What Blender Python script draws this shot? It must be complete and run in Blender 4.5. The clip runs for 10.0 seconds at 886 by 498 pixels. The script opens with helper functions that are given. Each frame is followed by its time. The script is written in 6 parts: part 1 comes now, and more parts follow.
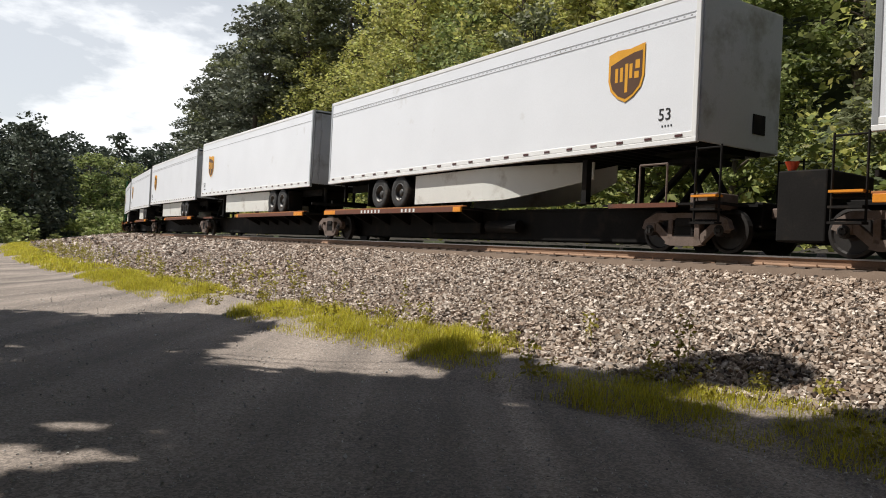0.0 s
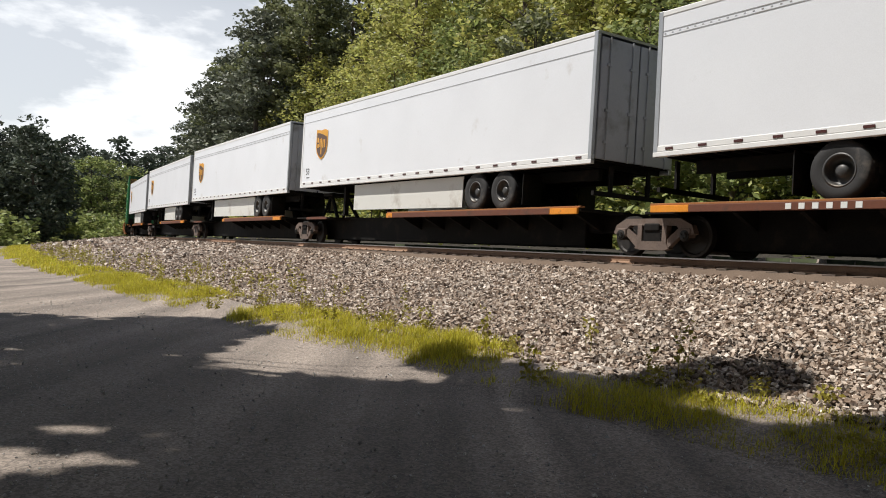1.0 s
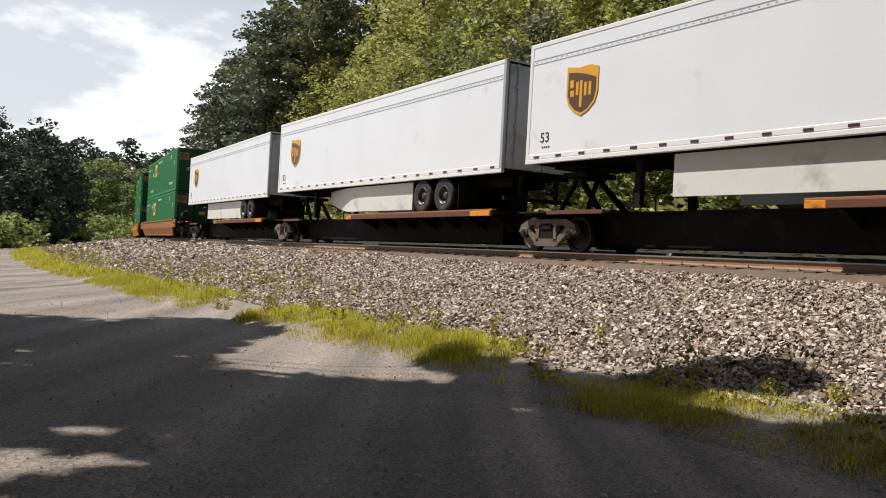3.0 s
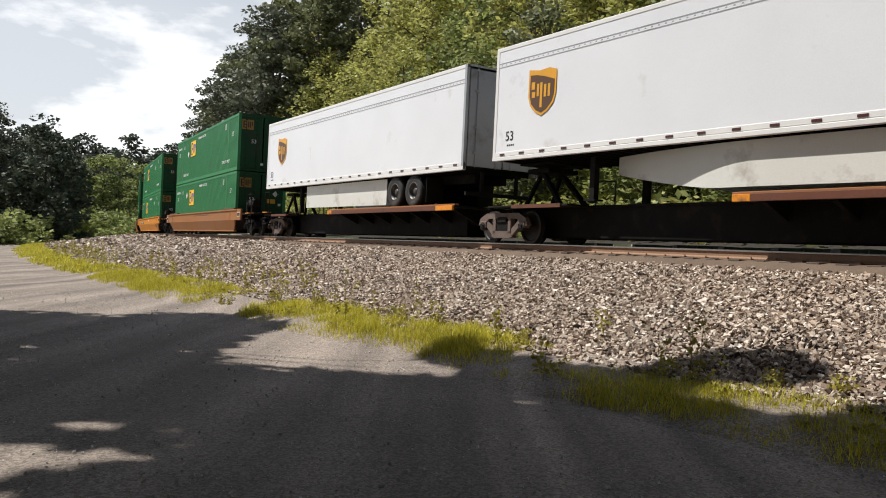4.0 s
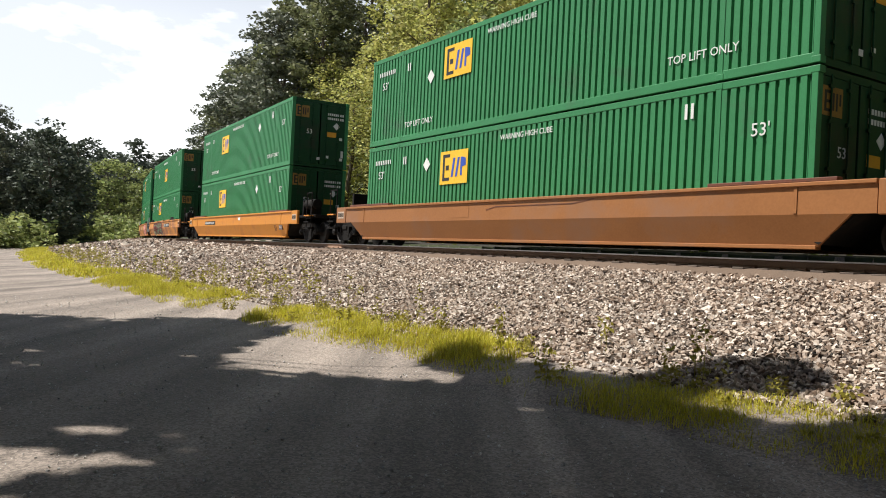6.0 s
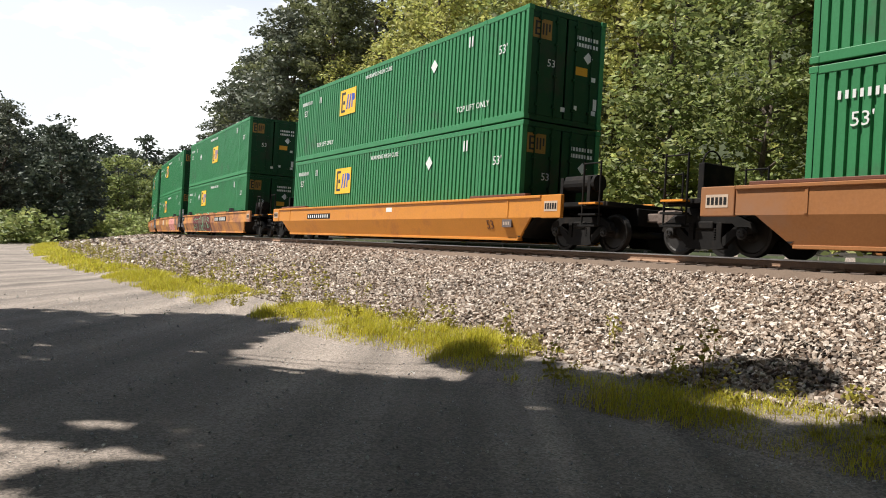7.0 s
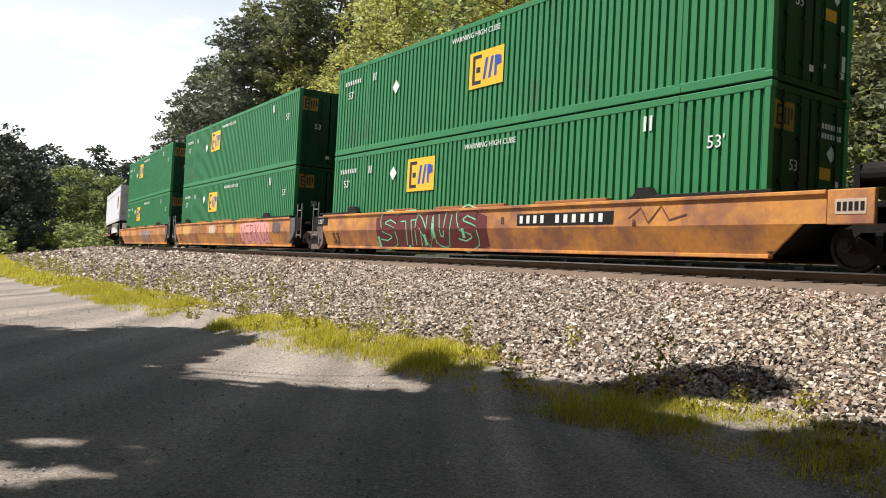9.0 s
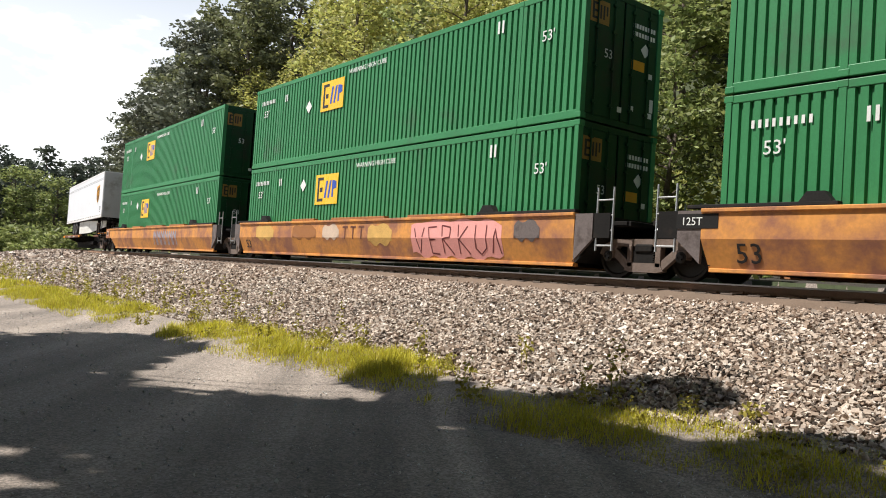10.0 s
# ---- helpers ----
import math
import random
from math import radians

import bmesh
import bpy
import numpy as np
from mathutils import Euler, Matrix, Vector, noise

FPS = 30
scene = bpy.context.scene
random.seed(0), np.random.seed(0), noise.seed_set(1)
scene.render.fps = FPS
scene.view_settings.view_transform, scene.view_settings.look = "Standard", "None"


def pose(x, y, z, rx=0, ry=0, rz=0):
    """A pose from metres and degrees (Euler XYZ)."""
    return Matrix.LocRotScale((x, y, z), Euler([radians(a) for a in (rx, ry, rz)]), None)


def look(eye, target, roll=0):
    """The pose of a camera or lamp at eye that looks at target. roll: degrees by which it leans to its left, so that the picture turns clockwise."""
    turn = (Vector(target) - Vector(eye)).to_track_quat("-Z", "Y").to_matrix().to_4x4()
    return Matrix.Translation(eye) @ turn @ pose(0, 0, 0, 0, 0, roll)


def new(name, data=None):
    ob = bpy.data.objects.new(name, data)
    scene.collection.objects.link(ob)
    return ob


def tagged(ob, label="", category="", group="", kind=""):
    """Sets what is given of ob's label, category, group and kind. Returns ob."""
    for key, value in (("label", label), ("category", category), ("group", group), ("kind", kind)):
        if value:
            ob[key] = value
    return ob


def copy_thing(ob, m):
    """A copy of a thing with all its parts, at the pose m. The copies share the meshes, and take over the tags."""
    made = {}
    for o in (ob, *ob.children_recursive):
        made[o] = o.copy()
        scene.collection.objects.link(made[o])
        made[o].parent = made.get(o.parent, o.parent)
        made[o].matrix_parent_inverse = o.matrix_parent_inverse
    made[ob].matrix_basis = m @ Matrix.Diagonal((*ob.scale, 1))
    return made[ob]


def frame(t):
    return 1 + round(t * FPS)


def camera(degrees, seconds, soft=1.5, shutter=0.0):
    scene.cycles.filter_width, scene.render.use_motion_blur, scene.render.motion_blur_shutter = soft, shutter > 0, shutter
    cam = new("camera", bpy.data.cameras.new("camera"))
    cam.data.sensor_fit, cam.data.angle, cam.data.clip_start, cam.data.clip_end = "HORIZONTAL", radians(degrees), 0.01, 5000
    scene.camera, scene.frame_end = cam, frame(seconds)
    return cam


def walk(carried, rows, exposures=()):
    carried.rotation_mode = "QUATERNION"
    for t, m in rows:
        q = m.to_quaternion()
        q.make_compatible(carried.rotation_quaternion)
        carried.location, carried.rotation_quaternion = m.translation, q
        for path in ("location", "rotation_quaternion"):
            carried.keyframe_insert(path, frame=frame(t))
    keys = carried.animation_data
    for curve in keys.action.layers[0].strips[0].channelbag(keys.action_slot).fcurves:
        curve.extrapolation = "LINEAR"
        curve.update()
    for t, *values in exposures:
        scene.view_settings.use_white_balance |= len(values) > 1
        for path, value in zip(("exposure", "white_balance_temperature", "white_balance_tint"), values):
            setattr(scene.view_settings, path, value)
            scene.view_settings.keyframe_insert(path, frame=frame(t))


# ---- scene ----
# ---- camera: hand-held at eye height on the gravel road ----
EYE = (0.0, 0.0, 1.6)
cam = camera(59.2, 10.0, soft=1.0, shutter=0.0)
TURNS = [
    (0.0, -0.68, 0.11, -2.94), (0.5, -1.05, 0.19, -3.13), (1.0, -0.67, 0.44, -3.15), (1.5, -0.48, 0.73, -2.78),
    (2.0, -0.35, 0.55, -2.81), (3.5, 0.11, 0.28, -2.77), (4.0, 0.13, -0.06, -2.51), (4.5, 0.0, 0.25, -2.44),
    (5.0, 0.37, 0.65, -2.44), (6.5, 0.52, 0.25, -3.12), (7.0, 1.0, 0.19, -3.22), (7.5, 0.15, -0.03, -3.01),
    (8.0, -0.68, -0.35, -2.97), (8.5, -1.38, 0.11, -2.83), (9.0, -2.02, 1.15, -2.91), (9.5, -2.71, 1.47, -2.85),
    (10.0, -5.27, 2.01, -3.8)]
walk(cam, [(t, pose(*EYE, 90 + p, r, y)) for t, y, p, r in TURNS],
     exposures=[(0.0, 0.17), (5.2, 0.17), (6.3, 0.6), (10.0, 0.6)])

# ---- world, sun, exposure ----
SUN_AZ, SUN_EL = radians(87), radians(60)      # azimuth counter-clockwise from +y
TO_SUN = Vector((-math.sin(SUN_AZ) * math.cos(SUN_EL), math.cos(SUN_AZ) * math.cos(SUN_EL), math.sin(SUN_EL)))
world = bpy.data.worlds.new("sky")
scene.world = world
world.use_nodes = True
wn, wl = world.node_tree.nodes, world.node_tree.links
wn.clear()
sky = wn.new("ShaderNodeTexSky")
sky.sky_type, sky.sun_disc = "NISHITA", False
sky.sun_elevation, sky.sun_rotation = SUN_EL, -SUN_AZ
sky.dust_density, sky.air_density = 0.9, 1.0
coord = wn.new("ShaderNodeTexCoord")
stretch = wn.new("ShaderNodeMapping")
stretch.inputs["Scale"].default_value = (1.0, 1.0, 2.6)
stretch.inputs["Location"].default_value = (0.35, 0.1, 0.0)
puffs = wn.new("ShaderNodeTexNoise")
puffs.inputs["Scale"].default_value, puffs.inputs["Detail"].default_value = 4.5, 8
puffs.inputs["Roughness"].default_value = 0.55
cover = wn.new("ShaderNodeValToRGB")
cover.color_ramp.elements[0].position, cover.color_ramp.elements[1].position = 0.44, 0.66
cloud = wn.new("ShaderNodeMixRGB")
cloud.inputs["Color2"].default_value = (19.8, 20.1, 20.5, 1)
back = wn.new("ShaderNodeBackground")
back.inputs["Strength"].default_value = 0.054
out = wn.new("ShaderNodeOutputWorld")
wl.new(coord.outputs["Generated"], stretch.inputs["Vector"])
wl.new(stretch.outputs["Vector"], puffs.inputs["Vector"])
split = wn.new("ShaderNodeSeparateXYZ")
low = wn.new("ShaderNodeMapRange")      # fair-weather clouds crowd towards the horizon
low.inputs["From Min"].default_value, low.inputs["From Max"].default_value = 0.08, 0.36
low.inputs["To Min"].default_value, low.inputs["To Max"].default_value = 0.21, -0.2
thick = wn.new("ShaderNodeMath")
thick.operation = "ADD"
wl.new(coord.outputs["Generated"], split.inputs["Vector"])
wl.new(split.outputs["Z"], low.inputs["Value"])
wl.new(puffs.outputs["Fac"], thick.inputs[0])
wl.new(low.outputs["Result"], thick.inputs[1])
wl.new(thick.outputs[0], cover.inputs["Fac"])
haze = wn.new("ShaderNodeMapRange")     # summer haze whitens the low sky
haze.inputs["From Min"].default_value, haze.inputs["From Max"].default_value = 0.26, 0.5
haze.inputs["To Min"].default_value, haze.inputs["To Max"].default_value = 0.52, 0.03
veil = wn.new("ShaderNodeMath")
veil.operation = "MAXIMUM"
wl.new(split.outputs["Z"], haze.inputs["Value"])
wl.new(cover.outputs["Color"], veil.inputs[0])
wl.new(haze.outputs["Result"], veil.inputs[1])
wl.new(veil.outputs[0], cloud.inputs["Fac"])
wl.new(sky.outputs["Color"], cloud.inputs["Color1"])
wl.new(cloud.outputs["Color"], back.inputs["Color"])
wl.new(back.outputs["Background"], out.inputs["Surface"])
sun = new("sun", bpy.data.lights.new("sun", "SUN"))
sun.data.energy, sun.data.angle, sun.data.color = 5.0, radians(0.6), (1.0, 0.955, 0.885)
sun.matrix_basis = look((0, 0, 60), Vector((0, 0, 60)) - TO_SUN)


# ---- the railway's line: near face of the loads, bending away with growing distance ----
STEP = 0.25
SIDE0, TURN0, BEND, BEND2 = 22.031, radians(32.82), 0.0019518, 1.436e-05
RAIL_Z = 1.809
_s = np.arange(-80, 330 + STEP, STEP)
_a = TURN0 - BEND * _s - BEND2 * np.clip(_s, -80, 120) ** 2 / 2
_x = np.concatenate([[0], np.cumsum(-(np.sin(_a[1:]) + np.sin(_a[:-1])) / 2 * STEP)])
_y = np.concatenate([[0], np.cumsum((np.cos(_a[1:]) + np.cos(_a[:-1])) / 2 * STEP)])
_x, _y = _x - np.interp(0, _s, _x), _y - np.interp(0, _s, _y) + SIDE0
HALF_W = 1.295


def line(s, o=0.0):
    """Point on the plan at s metres along the track and o metres from the loads' near face towards the road."""
    a = np.interp(s, _s, _a)
    return np.interp(s, _s, _x) - np.cos(a) * o, np.interp(s, _s, _y) - np.sin(a) * o


def track_coords(px, py):
    """s and o of plan points (arrays)."""
    px, py = np.asarray(px, float), np.asarray(py, float)
    s = np.zeros_like(px)
    for _ in range(12):
        a = np.interp(s, _s, _a)
        dx, dy = px - np.interp(s, _s, _x), py - np.interp(s, _s, _y)
        s = np.clip(s + (-np.sin(a) * dx + np.cos(a) * dy), -79, 329)
    a = np.interp(s, _s, _a)
    dx, dy = px - np.interp(s, _s, _x), py - np.interp(s, _s, _y)
    return s, -(np.cos(a) * dx + np.sin(a) * dy)


def train_s(t):
    slack = np.interp(t, (0, 1, 2, 3.5, 4.5, 5.5, 6.5, 7.5, 8.5, 9.2, 10), (0.05, -0.19, -0.06, 0.03, 0.15, 0.05, -0.1, 0.06, -0.11, -0.06, 0.13))
    return 98.48 - 15.316 * t - 0.0368 * t * t - float(slack)


def car_pose(u, t, half=8.5):
    """Pose on the rails at time t of a car whose middle lies u metres behind the train's mark: x ahead, near side -y."""
    s = train_s(t) + u
    (x0, y0), (x1, y1) = line(s + half, -HALF_W), line(s - half, -HALF_W)
    return pose((x0 + x1) / 2, (y0 + y1) / 2, RAIL_Z, 0, 0, math.degrees(math.atan2(y1 - y0, x1 - x0)))


# ---- materials ----
def material(name, base, rough=0.7, metal=0.0, vary=0.25, scale=3.0, fine=40.0, bump=0.15, dirt=None, dirt_amount=0.0,
             dirt_scale=1.5, island=False, by_object=False, transl=0.0, spread=0.0, fine_dist=0.01):
    m = bpy.data.materials.new(name)
    m.use_nodes = True
    n, l = m.node_tree.nodes, m.node_tree.links
    bsdf = n["Principled BSDF"]
    tc = n.new("ShaderNodeTexCoord")
    big, small = n.new("ShaderNodeTexNoise"), n.new("ShaderNodeTexNoise")
    big.inputs["Scale"].default_value, big.inputs["Detail"].default_value = scale, 5
    small.inputs["Scale"].default_value, small.inputs["Detail"].default_value = fine, 4
    for k in (big, small):
        l.new(tc.outputs["Object"], k.inputs["Vector"])
    add = n.new("ShaderNodeMath")
    add.operation = "ADD"
    l.new(big.outputs["Fac"], add.inputs[0])
    l.new(small.outputs["Fac"], add.inputs[1])
    span = n.new("ShaderNodeMapRange")
    span.inputs["From Min"].default_value, span.inputs["From Max"].default_value = 0.6, 1.4
    span.inputs["To Min"].default_value, span.inputs["To Max"].default_value = 1 - vary, 1 + vary
    l.new(add.outputs[0], span.inputs["Value"])
    hsv = n.new("ShaderNodeHueSaturation")
    hsv.inputs["Color"].default_value = (*base, 1)
    value = span.outputs["Result"]
    if island or by_object:
        src = n.new("ShaderNodeNewGeometry" if island else "ShaderNodeObjectInfo")
        rnd = src.outputs["Random Per Island" if island else "Random"]
        r2 = n.new("ShaderNodeMapRange")
        r2.inputs["To Min"].default_value, r2.inputs["To Max"].default_value = 1 - spread, 1 + spread
        l.new(rnd, r2.inputs["Value"])
        mul = n.new("ShaderNodeMath")
        mul.operation = "MULTIPLY"
        l.new(r2.outputs["Result"], mul.inputs[0])
        l.new(value, mul.inputs[1])
        value = mul.outputs[0]
        wn_ = n.new("ShaderNodeTexWhiteNoise")
        wn_.noise_dimensions = "1D"
        l.new(rnd, wn_.inputs["W"])
        hue = n.new("ShaderNodeMapRange")
        hue.inputs["To Min"].default_value, hue.inputs["To Max"].default_value = 0.5 - 0.04 * spread, 0.5 + 0.035 * spread
        l.new(wn_.outputs["Value"], hue.inputs["Value"])
        l.new(hue.outputs["Result"], hsv.inputs["Hue"])
    l.new(value, hsv.inputs["Value"])
    colour = hsv.outputs["Color"]
    if dirt:
        patch = n.new("ShaderNodeTexNoise")
        patch.inputs["Scale"].default_value, patch.inputs["Detail"].default_value = dirt_scale, 8
        patch.inputs["Roughness"].default_value = 0.65
        l.new(tc.outputs["Object"], patch.inputs["Vector"])
        ramp = n.new("ShaderNodeMapRange")
        ramp.inputs["From Min"].default_value = 0.62 - 0.3 * dirt_amount
        ramp.inputs["From Max"].default_value = 0.74 - 0.2 * dirt_amount
        l.new(patch.outputs["Fac"], ramp.inputs["Value"])
        mix = n.new("ShaderNodeMixRGB")
        mix.inputs["Color2"].default_value = (*dirt, 1)
        l.new(ramp.outputs["Result"], mix.inputs["Fac"])
        l.new(colour, mix.inputs["Color1"])
        colour = mix.outputs["Color"]
    l.new(colour, bsdf.inputs["Base Color"])
    bsdf.inputs["Roughness"].default_value, bsdf.inputs["Metallic"].default_value = rough, metal
    if bump:
        b = n.new("ShaderNodeBump")
        b.inputs["Strength"].default_value, b.inputs["Distance"].default_value = bump, fine_dist
        l.new(small.outputs["Fac"], b.inputs["Height"])
        l.new(b.outputs["Normal"], bsdf.inputs["Normal"])
    if transl:
        tr = n.new("ShaderNodeBsdfTranslucent")
        mixs = n.new("ShaderNodeMixShader")
        mixs.inputs["Fac"].default_value = transl
        l.new(colour, tr.inputs["Color"])
        l.new(bsdf.outputs["BSDF"], mixs.inputs[1])
        l.new(tr.outputs["BSDF"], mixs.inputs[2])
        l.new(mixs.outputs["Shader"], n["Material Output"].inputs["Surface"])
    return m


WHITE = material("white_trailer_skin", (0.81, 0.83, 0.87), 0.38, 0, 0.06, 0.5, 60, 0.03, (0.62, 0.61, 0.6), 0.02, 0.6)
RAILWHITE = material("white_rail_paint", (0.8, 0.8, 0.79), 0.4, 0, 0.06, 2, 50, 0.05)
SKIRT = material("white_skirt_panel", (0.7, 0.7, 0.66), 0.45, 0, 0.07, 1, 50, 0.03, (0.45, 0.42, 0.37), 0.25, 1.0)
ALU = material("aluminium", (0.45, 0.46, 0.47), 0.4, 0.7, 0.15, 2, 60, 0.08)
GREYEND = material("grey_trailer_end", (0.42, 0.43, 0.45), 0.5, 0, 0.1, 1, 40, 0.05, (0.25, 0.24, 0.22), 0.3, 0.8)
BLACK = material("black_steel", (0.012, 0.0115, 0.011), 0.75, 0, 0.4, 2, 30, 0.2, (0.03, 0.022, 0.017), 0.3, 3)
DARK = material("dark_underframe_steel", (0.011, 0.01, 0.0095), 0.85, 0, 0.4, 2, 30, 0.2, (0.028, 0.021, 0.016), 0.3, 2)
TYRE = material("tyre_rubber", (0.025, 0.025, 0.026), 0.8, 0, 0.3, 3, 60, 0.2, (0.09, 0.08, 0.07), 0.25, 3)
HUB = material("dull_wheel_hub", (0.07, 0.07, 0.07), 0.45, 0.3, 0.2, 4, 50, 0.1, (0.1, 0.08, 0.06), 0.35, 5)
TRUCK = material("dusty_cast_steel", (0.155, 0.115, 0.095), 0.85, 0, 0.3, 4, 40, 0.3, (0.1, 0.065, 0.045), 0.4, 3)
WHEELST = material("worn_wheel_steel", (0.024, 0.021, 0.019), 0.6, 0.4, 0.3, 4, 40, 0.2)
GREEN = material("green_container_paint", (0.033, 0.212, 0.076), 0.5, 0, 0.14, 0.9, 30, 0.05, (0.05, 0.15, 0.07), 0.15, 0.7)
# container green darkened: the ends' shade is in the colour, with some grime
GREEN_SHADE = material("green_container_end_shade", (0.007, 0.055, 0.02), 0.5, 0, 0.2, 0.9, 30, 0.05, (0.03, 0.04, 0.025), 0.3, 1)
MARK = material("white_marking", (0.75, 0.76, 0.74), 0.5, 0, 0.08, 4, 40, 0)
YELLOW = material("yellow_badge", (0.85, 0.5, 0.02), 0.5, 0, 0.08, 2, 40, 0)
BADGE_K = material("black_badge_bar", (0.012, 0.012, 0.014), 0.5, 0, 0.1, 4, 40, 0)
BADGE_B = material("blue_badge_bar", (0.02, 0.07, 0.42), 0.5, 0, 0.1, 4, 40, 0)
SHIELD = material("brown_shield_badge", (0.1, 0.045, 0.018), 0.4, 0, 0.1, 3, 40, 0)
GOLD = material("gold_shield_badge", (0.75, 0.36, 0.02), 0.4, 0, 0.1, 3, 40, 0)
TAN = material("faded_orange_well_paint", (0.33, 0.14, 0.05), 0.6, 0, 0.14, 0.8, 25, 0.08, (0.3, 0.15, 0.08), 0.3, 0.5)
ORANGE = material("orange_well_paint", (0.6, 0.235, 0.035), 0.5, 0, 0.12, 0.8, 25, 0.06, (0.45, 0.16, 0.04), 0.2, 0.8)
GREYSTEEL = material("grey_primed_steel", (0.13, 0.105, 0.1), 0.75, 0, 0.25, 2, 30, 0.1, (0.05, 0.035, 0.03), 0.35, 2)
RUSTED = material("patchy_orange_well_paint", (0.63, 0.285, 0.08), 0.6, 0, 0.2, 0.7, 12, 0.08, (0.3, 0.135, 0.09), 0.6, 0.9)
BROWN = material("brown_platform_paint", (0.14, 0.045, 0.022), 0.6, 0, 0.2, 2, 30, 0.1, (0.05, 0.03, 0.02), 0.3, 2)
AMBER = material("amber_edge_paint", (0.75, 0.27, 0.015), 0.5, 0, 0.15, 2, 30, 0.05, (0.25, 0.1, 0.03), 0.2, 3)
REDLENS = material("red_reflector", (0.07, 0.018, 0.016), 0.4, 0, 0.1, 5, 40, 0)
REDBOX = material("red_lamp_housing", (0.6, 0.07, 0.02), 0.45, 0, 0.2, 5, 40, 0)
# darker than the yellow of the side badges
DULL_YELLOW = material("dull_badge_yellow", (0.3, 0.17, 0.03), 0.6, 0, 0.3, 3, 40, 0)
MAROON = material("maroon_spray_paint", (0.13, 0.02, 0.022), 0.6, 0, 0.15, 3, 40, 0)
MINT = material("mint_spray_paint", (0.22, 0.72, 0.42), 0.6, 0, 0.12, 3, 40, 0)
PINK = material("pink_spray_paint", (0.78, 0.34, 0.31), 0.6, 0, 0.15, 3, 40, 0)
YELLOWSP = material("faded_yellow_spray_paint", (0.6, 0.36, 0.1), 0.65, 0, 0.25, 3, 40, 0)
PALESP = material("pale_spray_paint", (0.55, 0.42, 0.32), 0.65, 0, 0.25, 3, 40, 0)
BLUESP = material("grey_blue_spray_paint", (0.3, 0.3, 0.36), 0.6, 0, 0.2, 3, 40, 0)
RAILTOP = material("rail_steel", (0.3, 0.27, 0.25), 0.32, 0.85, 0.2, 2, 40, 0.1)
RAILWEB = material("rusty_rail_web", (0.27, 0.165, 0.105), 0.85, 0, 0.2, 3, 40, 0.2)
TIE = material("weathered_sleeper_wood", (0.1, 0.075, 0.06), 0.85, 0, 0.35, 5, 60, 0.4, by_object=True, spread=0.25)
BAND = material("rust_stained_dirt", (0.135, 0.095, 0.068), 0.95, 0, 0.3, 1.5, 40, 0.7, fine_dist=0.02)
# near-black bed: the shade in the gaps between stones, as colour
BED = material("ballast_gap_shade", (0.03, 0.025, 0.02), 0.95, 0, 0.5, 6, 25, 0.8, fine_dist=0.05)
SOIL = material("grassy_soil", (0.1, 0.085, 0.04), 0.95, 0, 0.5, 1.5, 30, 0.9)
HILLSOIL = material("leafy_hill_soil", (0.035, 0.045, 0.018), 0.95, 0, 0.4, 0.5, 8, 0.6)
GRIT = material("loose_gravel", (0.5, 0.48, 0.46), 0.9, 0, 0.2, 6, 60, 0.2, island=True, spread=0.4)
GRASS = material("yellow_green_grass", (0.5, 0.455, 0.045), 0.6, 0, 0.3, 1.2, 20, 0, island=True, spread=0.4, transl=0.4)
WEED = material("olive_weed", (0.3, 0.265, 0.04), 0.65, 0, 0.25, 2, 20, 0, island=True, spread=0.3, transl=0.3)
LEAF = material("green_leaf", (0.25, 0.29, 0.1), 0.6, 0, 0.3, 0.25, 6, 0, island=True, spread=0.5, transl=0.42)
LEAF_Y = material("yellow_green_leaf", (0.42, 0.42, 0.125), 0.6, 0, 0.3, 0.25, 6, 0, island=True, spread=0.5, transl=0.42)
LEAF_D = material("dark_green_leaf", (0.17, 0.185, 0.09), 0.55, 0, 0.3, 0.25, 6, 0, island=True, spread=0.4, transl=0.35)
NEEDLE = material("grey_green_needles", (0.15, 0.165, 0.115), 0.6, 0, 0.3, 0.3, 6, 0, island=True, spread=0.4, transl=0.15)
# leaf colour darkened to hold the shade on the far, backlit trees
LEAF_SHADE = material("far_leaf_in_shade", (0.082, 0.1, 0.07), 0.7, 0, 0.3, 0.2, 4, 0, island=True, spread=0.4, transl=0.15)
BARK = material("grey_brown_bark", (0.11, 0.085, 0.065), 0.9, 0, 0.35, 3, 20, 0.6, fine_dist=0.04)
for paint_, gloss in ((GREEN, 0.4), (TAN, 0.25), (ORANGE, 0.3), (RUSTED, 0.2), (DARK, 0.2), (BLACK, 0.25), (GREEN_SHADE, 0.25)):
    paint_.node_tree.nodes["Principled BSDF"].inputs["Specular IOR Level"].default_value = gloss


